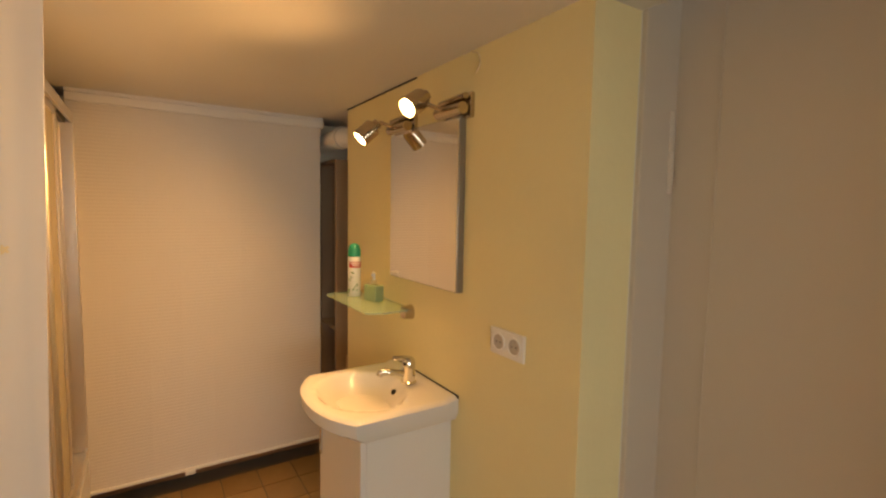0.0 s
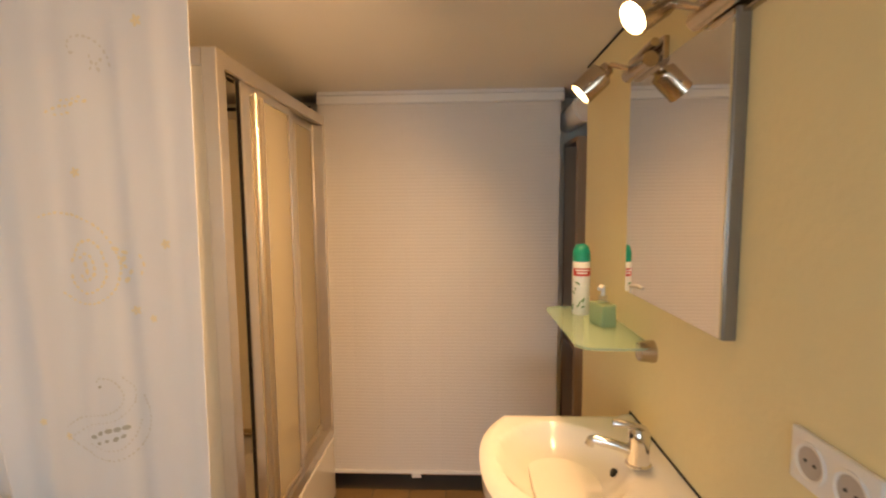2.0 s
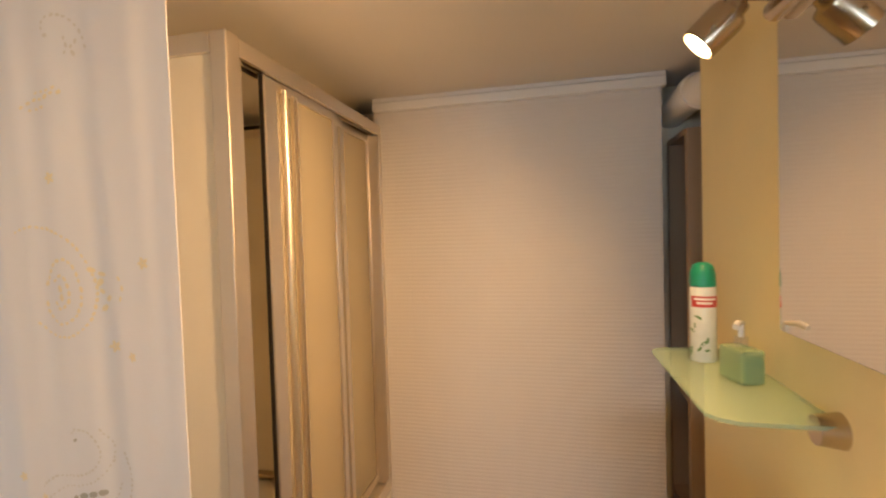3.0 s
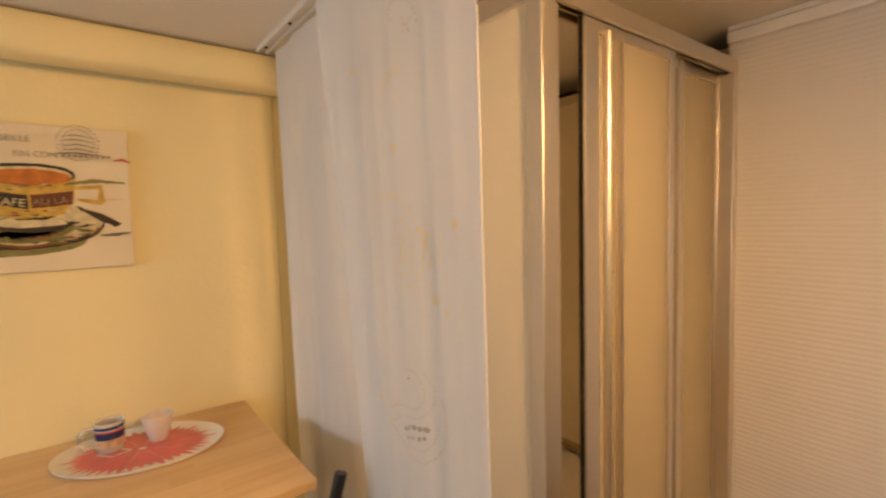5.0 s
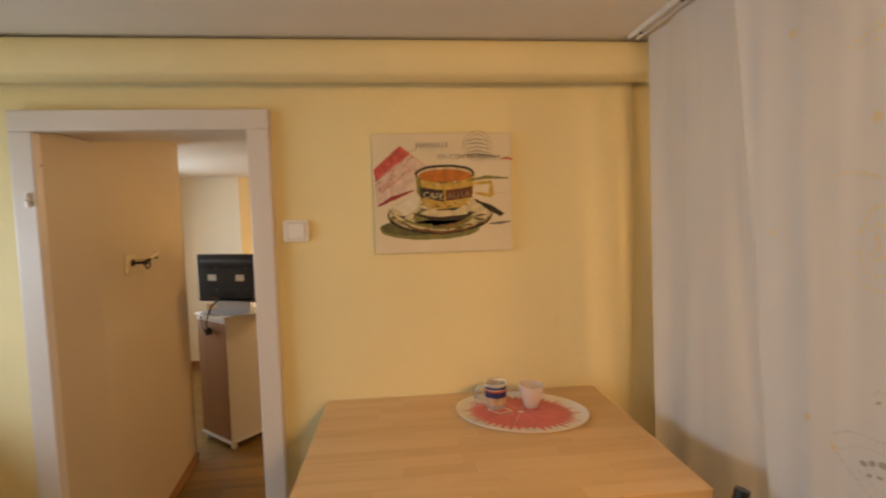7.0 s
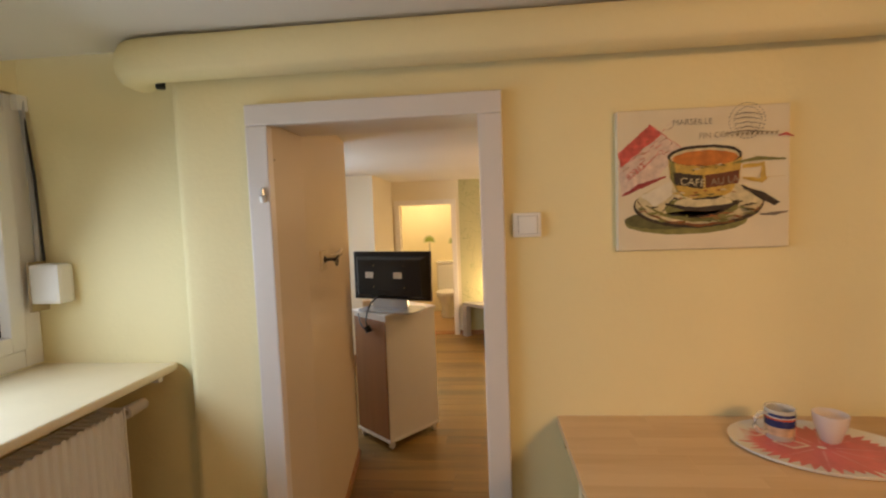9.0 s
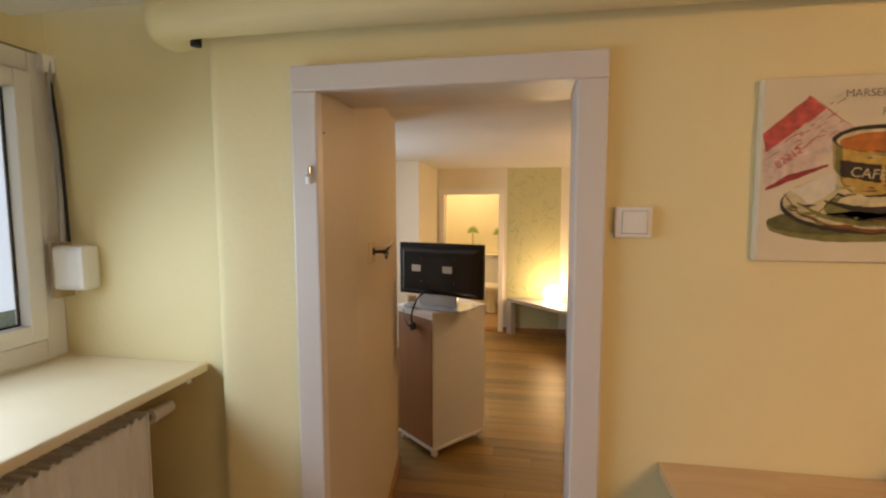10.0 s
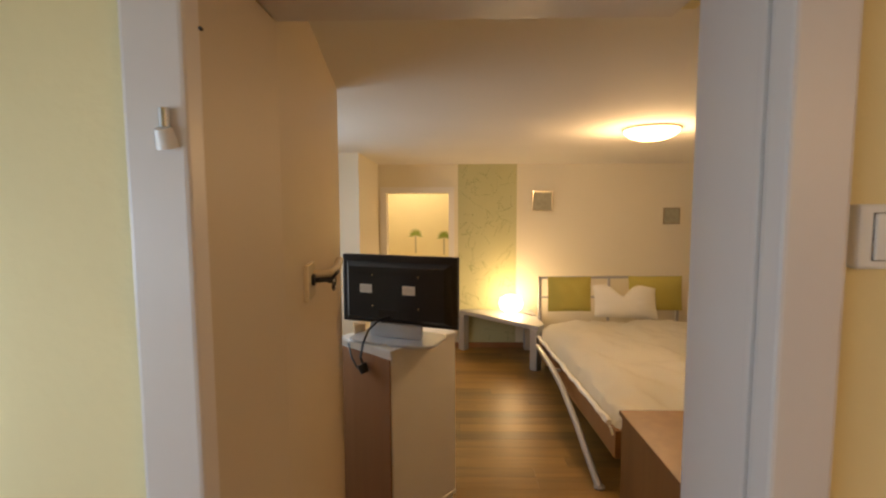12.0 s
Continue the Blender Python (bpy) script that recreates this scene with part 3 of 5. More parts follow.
def spray_can():
    c = thing("spray_can", "white and green air freshener spray can on the glass shelf", "spray can", pose(2.412, -2.412, 1.2625))
    part("can", lathe([(0, 0), (0.029, 0), (0.031, 0.004), (0.031, 0.185), (0.027, 0.194), (0, 0.196)], 28),
         material("white_printed_tin", (0.76, 0.78, 0.72), 0.25, vary=0.1, scale=40), c, smooth=True)
    part("cap", lathe([(0.028, 0.19), (0.031, 0.193), (0.030, 0.225), (0.024, 0.244), (0.012, 0.252), (0, 0.253)], 28),
         material("green_cap_plastic", (0.0, 0.26, 0.16), 0.35), c, "dark green cap", True)
    rng = random.Random(4)
    bm, red = bmesh.new(), bmesh.new()
    for k in range(26):
        a, z, s = rng.uniform(0, 6.28), rng.uniform(0.012, 0.12), rng.uniform(0.005, 0.011)
        t0 = rng.uniform(0, 3.1)
        ring = []
        for j in range(6):
            u = s * math.cos(j * 1.047) * math.cos(t0) - 0.4 * s * math.sin(j * 1.047) * math.sin(t0)
            w = s * math.cos(j * 1.047) * math.sin(t0) + 0.4 * s * math.sin(j * 1.047) * math.cos(t0)
            ring.append(bm.verts.new((0.0315 * math.cos(a + u / 0.0315), 0.0315 * math.sin(a + u / 0.0315), z + w)))
        bm.faces.new(ring)
    part("leaf_print", bm, material("leaf_green_print", (0.10, 0.24, 0.06), 0.4), c)
    for z0, z1 in ((0.140, 0.168),):
        lo = [red.verts.new((0.0316 * math.cos(a), 0.0316 * math.sin(a), z0)) for a in np.linspace(1.9, 4.6, 14)]
        hi = [red.verts.new((0.0316 * math.cos(a), 0.0316 * math.sin(a), z1)) for a in np.linspace(1.9, 4.6, 14)]
        for k in range(13):
            red.faces.new((lo[k], lo[k + 1], hi[k + 1], hi[k]))
    part("red_band", red, material("red_label_print", (0.55, 0.05, 0.04), 0.4), c, "red printed band")
    bars = bmesh.new()
    for z, a0, a1 in ((0.158, 2.2, 3.9), (0.148, 2.4, 3.6)):
        lo = [bars.verts.new((0.0319 * math.cos(a), 0.0319 * math.sin(a), z)) for a in np.linspace(a0, a1, 9)]
        hi = [bars.verts.new((0.0319 * math.cos(a), 0.0319 * math.sin(a), z + 0.005)) for a in np.linspace(a0, a1, 9)]
        for k in range(8):
            bars.faces.new((lo[k], lo[k + 1], hi[k + 1], hi[k]))
    part("lettering_bar", bars, PLASTIC, c)


spray_can()


def soap_dispenser():
    s = thing("soap_dispenser", "green square glass soap dispenser with a clear pump", "soap dispenser", pose(2.245, -2.44, 1.2625, 0, 0, 14))
    part("bottle", box(-0.042, 0.042, -0.026, 0.026, 0, 0.075, 0.008), GREENGLASS, s)
    part("soap", box(-0.038, 0.038, -0.022, 0.022, 0.004, 0.062, 0.006), material("green_liquid_soap", (0.36, 0.52, 0.25), 0.2), s)
    part("neck", rod((0, 0, 0.075), (0, 0, 0.098), 0.014), CLEAR, s, smooth=True)
    part("pump", tube([(0, 0, 0.098), (0, 0, 0.128), (-0.02, 0.02, 0.132), (-0.032, 0.032, 0.126)], 0.007), PLASTIC, s, smooth=True)


soap_dispenser()


def wash_basin():
    b = thing("washbasin", "white ceramic washbasin with a bowed front", "washbasin")
    x0, x1, yb, zt = 1.655, 2.18, SY, 0.992
    cx = (x0 + x1) / 2

    def front(x):
        u = abs(x - cx) / ((x1 - x0) / 2)
        return -2.115 + 0.085 * (1 - u ** 2.4)

    bm = bmesh.new()
    nx, ny = 40, 34
    grid = []
    for i in range(nx + 1):
        x = x0 + (x1 - x0) * i / nx
        col = []
        for j in range(ny + 1):
            v = j / ny
            y = yb + (front(x) - yb) * v
            ex, ey = (x - cx) / 0.205, (y + 2.245) / 0.165
            r = math.sqrt(ex * ex + ey * ey)
            z = zt
            if r < 1:
                z = zt - 0.10 * (1 - r ** 2.3) - 0.004
            edge = min(min(i, nx - i) / 1.5, (ny - j) / 1.5, 1)
            z -= 0.010 * (1 - edge) ** 2
            if v < 0.12:
                z += 0.008 * min(1, (0.12 - v) / 0.05)
            col.append(bm.verts.new((x, y, z)))
        grid.append(col)
    for i in range(nx):
        for j in range(ny):
            bm.faces.new((grid[i][j], grid[i + 1][j], grid[i + 1][j + 1], grid[i][j + 1]))
    rim = [grid[i][ny] for i in range(nx + 1)]
    side = [grid[0][j] for j in range(ny + 1)] + rim[1:] + [grid[nx][j] for j in range(ny - 1, -1, -1)]
    low = [bm.verts.new((cx + (v.co.x - cx) * 0.995, yb + (v.co.y - yb) * 0.99, zt - 0.055)) for v in side]
    low2 = [bm.verts.new((cx + (v.co.x - cx) * 0.93, yb + (v.co.y - yb) * 0.90, zt - 0.085)) for v in side]
    for a, c in ((side, low), (low, low2)):
        for k in range(len(a) - 1):
            bm.faces.new((a[k], c[k], c[k + 1], a[k + 1]))
    part("basin", bm, CERAMIC, b, smooth=True)
    part("overflow", rod((1.917, -2.402, 0.944), (1.917, -2.376, 0.956), 0.011), RUBBER, b, "dark oval overflow hole")
    part("drain", lathe([(0, 0.010), (0.024, 0.010), (0.030, 0.006), (0.033, 0.0), (0, 0)], 24), BRUSHED, b, "dull metal drain", True, pose(1.917, -2.245, 0.889))
    part("sealant", box(x0, x1, SY, SY + 0.004, zt, zt + 0.012), RUBBER, b)
    t = thing("basin_tap", "chrome single lever mixer tap on the washbasin", "tap", pose(1.885, -2.43, 0.996))
    part("body", lathe([(0, 0), (0.032, 0), (0.032, 0.005), (0.027, 0.009), (0.025, 0.05), (0.026, 0.058), (0.027, 0.085), (0.020, 0.098), (0, 0.101)], 28), CHROME, t, smooth=True)
    part("spout", tube([(0, 0.015, 0.038), (0.012, 0.06, 0.048), (0.022, 0.10, 0.053), (0.026, 0.112, 0.050), (0.027, 0.116, 0.038)], 0.0125, 14), CHROME, t, smooth=True)
    part("lever", tube([(0, -0.012, 0.093), (0.006, 0.02, 0.101), (0.016, 0.062, 0.102)], 0.010, 12), CHROME, t, smooth=True)
    part("marker", rod((-0.012, 0.021, 0.082), (-0.013, 0.027, 0.083), 0.006), BLACK, t)
    c = thing("vanity_cabinet", "white gloss vanity cabinet under the washbasin", "cabinet")
    part("body", box(1.70, 2.138, SY, -2.17, K + 0.06, 0.922, 0.003), WHITE, c)
    d = part("door", box(1.702, 2.136, -2.17, -2.15, K + 0.07, 0.907, 0.004), WHITE, c)
    part("handle", rod((2.10, -2.142, 0.68), (2.10, -2.142, 0.80), 0.006), CHROME, d, "chrome bar handle", True)
    part("plinth", box(1.73, 2.135, SY, -2.20, K, K + 0.06), WHITE, c)


wash_basin()


structure("ceiling_joint", boxes([(2.0, 2.765, SY, SY + 0.004, CK - 0.007, CK - 0.0005)]), DARKGAP, "dark open joint between wall and ceiling", "joint")


def cable_loop():
    c = thing("loose_cable", "thin pale cable loop hanging from the ceiling edge", "cable")
    path = [(1.60 - 0.036 * math.sin(a), SY + 0.006, 2.178 + 0.036 * math.cos(a)) for a in np.linspace(0.0, 2.8, 14)]
    part("cable", tube([(1.615, SY + 0.006, CK)] + path, 0.0025, 6), SILLTOP, c, smooth=True)


cable_loop()


def double_socket():
    s = thing("double_socket", "white double power socket on the yellow wall", "socket", pose(1.388, SY, 1.266))
    part("frame", box(-0.08, 0.08, 0, 0.010, -0.043, 0.043, 0.004), PLASTIC, s)
    for x in (-0.037, 0.037):
        ring = lathe([(0.031, 0.010), (0.031, 0.0135), (0.027, 0.0135), (0.0235, 0.0104)], 28)
        well = part("socket_well", ring, PLASTIC, s, smooth=True, m=pose(x, 0, 0, -90))
        part("recess", lathe([(0.0240, 0.0107), (0, 0.0107)], 24), material("shaded_plastic", (0.48, 0.43, 0.38), 0.5), well)
        for dx in (-0.009, 0.009):
            part("pin_hole", rod((dx, 0, 0.0106), (dx, 0, 0.0116), 0.003, seg=8), BLACK, well)


double_socket()

# ---- kitchen: shower and curtains ----


def shower_cabin():
    s = thing("shower_cabin", "shower cabin with aluminium frame and sliding frosted panels", "shower")
    ya, yb = -1.292, -1.222
    # posts and rails
    part("corner_post", boxes([(2.078, 2.128, ya, ya + 0.045, 0.30, 2.11), (2.128, 2.15, ya + 0.010, ya + 0.045, 0.47, 2.06)], 0.004), ALU, s)
    part("wall_post", box(3.085, 3.118, ya, yb, 0.47, 2.06, 0.003), ALU, s)
    part("top_rail", boxes([(2.128, 3.118, ya, ya + 0.012, 2.06, 2.105), (2.128, 3.118, ya + 0.030, ya + 0.036, 2.062, 2.105),
                            (2.128, 3.118, yb - 0.010, yb, 2.06, 2.105), (2.128, 3.118, ya + 0.012, yb - 0.010, 2.098, 2.105)], 0.001), ALU, s)
    part("bottom_rail", boxes([(2.128, 3.118, ya, yb, 0.44, 0.468), (2.128, 3.118, ya, ya + 0.01, 0.468, 0.488), (2.128, 3.118, yb - 0.01, yb, 0.468, 0.488)], 0.001), ALU, s)
    part("side_top_rail", box(2.078, 2.118, ya + 0.045, -0.12, 2.06, 2.11, 0.003), ALU, s)
    part("side_bottom_rail", box(2.078, 2.118, ya + 0.045, -0.12, 0.44, 0.475, 0.003), ALU, s)
    part("side_panel", box(2.088, 2.098, ya + 0.045, -0.12, 0.475, 2.06), LINER, s, "cream opaque side panel")
    part("tray", boxes([(2.078, 3.12, ya, -0.12, K, 0.42), (2.078, 3.12, ya + 0.004, ya + 0.04, 0.42, 0.44), (2.078, 2.12, ya + 0.04, -0.12, 0.42, 0.44)], 0.006), CERAMIC, s)

    def panel(x0, x1, y, w0, w1):
        p = part("sliding_panel", box(x0 + w0, x1 - w1, y - 0.002, y + 0.002, 0.50, 2.05), ACRYLIC, s)
        part("stile", box(x0, x0 + w0, y - 0.010, y + 0.010, 0.49, 2.06, 0.003), ALU, p)
        part("stile", box(x1 - w1, x1, y - 0.010, y + 0.010, 0.49, 2.06, 0.003), ALU, p)
        part("edge_seal", box(x0 - 0.003, x0, y - 0.006, y + 0.006, 0.49, 2.06), RUBBER, p)
        for z0, z1 in ((2.03, 2.058), (0.49, 0.512)):
            part("panel_rail", box(x0 + w0, x1 - w1, y - 0.009, y + 0.009, z0, z1), ALU, p)
        return p

    panel(2.25, 2.70, ya + 0.024, 0.062, 0.03)
    for x in (2.392, 2.412):
        part("glide_rib", box(x, x + 0.007, ya + 0.010, ya + 0.022, 0.51, 2.04, 0.002), ALU, s)
    panel(2.325, 2.80, ya + 0.046, 0.05, 0.035)
    panel(2.765, 3.085, ya + 0.060, 0.03, 0.012)
    part("grab_strip", tube([(2.345, ya + 0.012, 0.52), (2.345, ya + 0.012, 2.04)], 0.011, 12), ALU, s, "bright round pull strip", True)
    part("back_wall_panel", box(2.04, 3.12, -0.21, -0.19, 0.44, 2.10), LINER, s, "cream back panel inside the cabin")
    part("end_panel", box(3.122, 3.134, yb, -0.21, 0.44, 2.10), LINER, s, "cream end panel inside the cabin")
    part("end_trim", box(3.112, 3.134, yb, -0.21, 2.10, 2.14, 0.002), ALU, s)
    part("end_seal", box(3.118, 3.134, yb, -0.21, 2.14, 2.16), RUBBER, s)
    part("inner_ledge", box(3.08, 3.122, yb, -0.21, 0.44, 0.46, 0.004), BRUSHED, s)


shower_cabin()


def drape_x(y, z, fold, phase, base, lean=0.085):
    droop = (2.15 - z) / 1.8
    if lean < 0.05:
        lean += 0.17 * min(1, max(0, (-0.25 - y) / 0.45))
    wave = fold * (0.35 + 0.65 * droop) * (math.sin(y * 21 + phase + 0.7 * math.sin(z * 1.3)) + 0.55 * math.sin(y * 43 + 2 * phase + 0.8 * math.sin(z * 0.9)) + 0.16 * math.sin(y * 88 + 1.7 * z + phase))
    return base + lean * droop + wave


def front_x(y, z):
    return drape_x(y, z, 0.013, 0.4, 1.828)


def curtain(name, label, left, right, base, fold, phase, top, bottom, offset=0.0, lean=0.085):
    c = thing(name, label, "curtain", group="sheer curtains")
    bm = bmesh.new()
    ny, nz = 110, 46
    grid = []
    for i in range(ny + 1):
        col = []
        for j in range(nz + 1):
            z = bottom + (top - bottom) * j / nz
            lo, hi = left(z), right(z)
            y = lo + (hi - lo) * i / ny
            col.append(bm.verts.new((drape_x(y, z, fold, phase, base, lean) + offset, y, z)))
        grid.append(col)
    for i in range(ny):
        for j in range(nz):
            bm.faces.new((grid[i][j], grid[i][j + 1], grid[i + 1][j + 1], grid[i + 1][j]))
    part("fabric", bm, CURTAIN, c, smooth=True)
    hem = [(drape_x(right(z), z, fold, phase, base, lean) + offset - 0.001, right(z), z) for z in np.linspace(bottom, top, 30)]
    part("hem", tube(hem, 0.0011, 6), CURTAIN, c, smooth=True)
    hem = [(drape_x(left(z), z, fold, phase, base, lean) + offset - 0.001, left(z), z) for z in np.linspace(bottom, top, 30)]
    part("hem", tube(hem, 0.0011, 6), CURTAIN, c, smooth=True)
    return c


rear = curtain("sheer_curtain", "plain white sheer curtain panel hanging from a ceiling rail", lambda z: -0.215 - 0.03 * (2.1 - z), lambda z: -0.82,
               1.850, 0.014, 1.1, 2.208, 0.30, 0.014, 0.012)
front = curtain("sheer_curtain", "white sheer curtain panel with gold and grey paisley print", lambda z: -0.70 - 0.06 * (2.1 - z),
                lambda z: -1.362 + 0.035 * (2.1 - z), 1.828, 0.013, 0.4, 2.208, 0.30)


def dots(rows, mat, name):
    """Small printed leaf marks on the front curtain: y, z, size, turn."""
    bm = bmesh.new()
    for y, z, s, turn in rows:
        ring = []
        for k in range(7):
            a = k * 2 * math.pi / 7
            u, w = s * math.cos(a), 0.62 * s * math.sin(a)
            yy, zz = y + u * math.cos(turn) - w * math.sin(turn), z + u * math.sin(turn) + w * math.cos(turn)
            ring.append(bm.verts.new((front_x(yy, zz) - 0.002, yy, zz)))
        bm.faces.new(ring)
    tagged(part(name, bm, mat, front), kind="stuff")


shake = random.Random(8)


def leaf_rows(cy, cz, lines, mat):
    """Rows of small printed leaves about a centre; each line: leaf length, spacing, then its corners in millimetres, right and up."""
    rows = []
    for size, gap, *corners in lines:
        pts = [Vector((p[0], p[1])) for p in corners]
        fine = []
        for k in range(len(pts) - 1):
            p0, p1, p2, p3 = pts[max(k - 1, 0)], pts[k], pts[k + 1], pts[min(k + 2, len(pts) - 1)]
            for j in range(12):
                t = j / 12
                fine.append(0.5 * (2 * p1 + (p2 - p0) * t + (2 * p0 - 5 * p1 + 4 * p2 - p3) * t * t + (3 * p1 - p0 - 3 * p2 + p3) * t ** 3))
        fine.append(pts[-1])
        run = gap
        for p, q in zip(fine, fine[1:]):
            run += (q - p).length
            if run >= gap:
                run = 0.0
                turn = math.atan2(q.y - p.y, p.x - q.x) + shake.uniform(-0.35, 0.35)
                rows.append((cy - q.x * 0.001 + shake.uniform(-0.001, 0.001), cz + q.y * 0.001 + shake.uniform(-0.001, 0.001), size * 0.0005 * shake.uniform(0.8, 1.25), turn))
    dots(rows, mat, "print_motif")


DARKPRINT = cloth("dark_grey_print", (0.52, 0.50, 0.42), 0.3)
# small hooked sprig near the top
leaf_rows(-1.111, 2.02, [(9, 13, (-36, -2), (-44, 14), (-34, 32), (-12, 36), (10, 30), (30, 14), (42, -8), (48, -34)),
                         (10, 12, (-36, -2), (-28, -4)), (10, 13, (4, -8), (8, -28), (-2, -46)), (11, 13, (28, -16), (18, -30), (24, -48))], GREYPRINT)
leaf_rows(-1.046, 1.893, [(12, 15, (-48, -8), (-22, 4), (4, 6), (30, 14), (52, 16)), (10, 15, (-30, -16), (-8, -14), (14, -10)), (10, 14, (-10, 18), (16, 20), (40, 26))], GOLDPRINT)
# large gold paisley
leaf_rows(-1.052, 1.503, [(9, 12, (-110, 132), (-56, 142), (-4, 130), (44, 100), (74, 50), (82, 2), (66, -50), (24, -84), (-24, -84), (-62, -58)),
                          (11, 13, (-34, 22), (-14, 62), (20, 72), (44, 40), (50, -8), (32, -46), (-4, -60), (-34, -38), (-40, -6)),
                          (12, 14, (-12, 30), (8, 40), (22, 12), (16, -18), (-6, -28), (-16, -4)), (14, 16, (2, 14), (4, -8)),
                          (15, 20, (74, 52), (96, 40), (86, 14), (104, -4), (92, -30)), (12, 22, (130, 34), (140, 8), (128, -16))], GOLDPRINT)
# grey paisley near the table, its tail curled up
leaf_rows(-1.062, 1.085, [(8, 10, (-108, 0), (-76, 24), (-30, 32), (14, 40), (44, 66), (46, 100), (24, 128), (-6, 134), (-20, 118)),
                          (7, 10, (-92, -22), (-46, 6), (0, 14), (40, 30), (70, 66), (74, 104), (52, 134)),
                          (8, 11, (-84, -44), (-110, -20)), (8, 10, (-84, -44), (-40, -84), (20, -92), (70, -62), (98, -10), (102, 40), (92, 80)),
                          (7, 10, (-52, -48), (-10, -66), (34, -58), (66, -24), (80, 14))], GREYPRINT)
leaf_rows(-1.062, 1.085, [(19, 22, (-44, -28), (-14, -14), (20, -6), (52, 2)), (16, 21, (-30, -46), (4, -36), (40, -24)), (12, 12, (-10, 112), (2, 116))], DARKPRINT)
stars = []
for y, z, size in ((-1.238, 2.085, 8), (-1.052, 1.742, 7), (-1.262, 1.566, 7), (-1.158, 1.395, 7), (-1.205, 1.375, 6), (-0.868, 1.088, 6), (-0.858, 1.965, 6), (-0.80, 1.52, 5), (-0.955, 1.06, 6)):
    for k in range(5):
        stars.append((y + 0.001 * size * math.cos(k * 1.256), z + 0.001 * size * math.sin(k * 1.256), 0.0009 * size, k * 1.256))
dots(stars, GOLDPRINT, "print_motif")
rail = thing("curtain_rail", "slim cream curtain rail fixed to the kitchen ceiling", "curtain rail")
part("track", boxes([(1.808, 1.815, -1.365, -0.165, 2.208, CK), (1.841, 1.848, -1.365, -0.165, 2.208, CK), (1.815, 1.841, -1.365, -0.165, 2.218, CK)]), PLASTIC, rail)
for y in (-0.22, -0.47, -0.8, -1.2):
    part("screw", box(1.824, 1.832, y, y + 0.008, 2.212, 2.218), RUBBER, rail)

# ---- kitchen: table group ----


def kitchen_table():
    t = thing("kitchen_table", "beech butcher-block kitchen table pushed against the wall", "table")
    x0, x1, y0, y1, zt = 0.645, 1.738, -0.760, -0.004, 0.860
    top = part("tabletop", box(x0, x1, y0, y1, zt - 0.028, zt - 0.002, 0.004), BEECH, t)
    rows = 14
    w = (y1 - y0) / rows
    rng = random.Random(3)
    meshes = {}
    for r in range(rows):
        lengths = [0.213, 0.33, 0.295, 0.255]
        rng.shuffle(lengths)
        x = x0
        for n in lengths:
            if n not in meshes:
                ob = part("stave", box(0.0002, n - 0.0002, 0.0002, w - 0.0002, -0.002, 0.0, 0.0), BEECH, top, m=pose(x, y0 + r * w, zt))
                meshes[n] = ob.data
            else:
                ob = new("stave", meshes[n])
                ob.parent = top
                ob.matrix_basis = pose(x, y0 + r * w, zt)
            x += n
    LEG = material("cream_table_leg", (0.74, 0.64, 0.42), 0.4)
    for x in (x0 + 0.06, x1 - 0.11):
        for y in (y0 + 0.06, y1 - 0.10):
            part("leg", box(x, x + 0.05, y, y + 0.05, K, zt - 0.028, 0.004), LEG, t)
    for y in (y0 + 0.07, y1 - 0.07):
        part("apron", box(x0 + 0.08, x1 - 0.08, y, y + 0.02, zt - 0.11, zt - 0.028), LEG, t)
    part("bracket", box(x0 + 0.004, x0 + 0.03, y1 - 0.14, y1 - 0.11, zt - 0.05, zt - 0.028), BRUSHED, t)


kitchen_table()


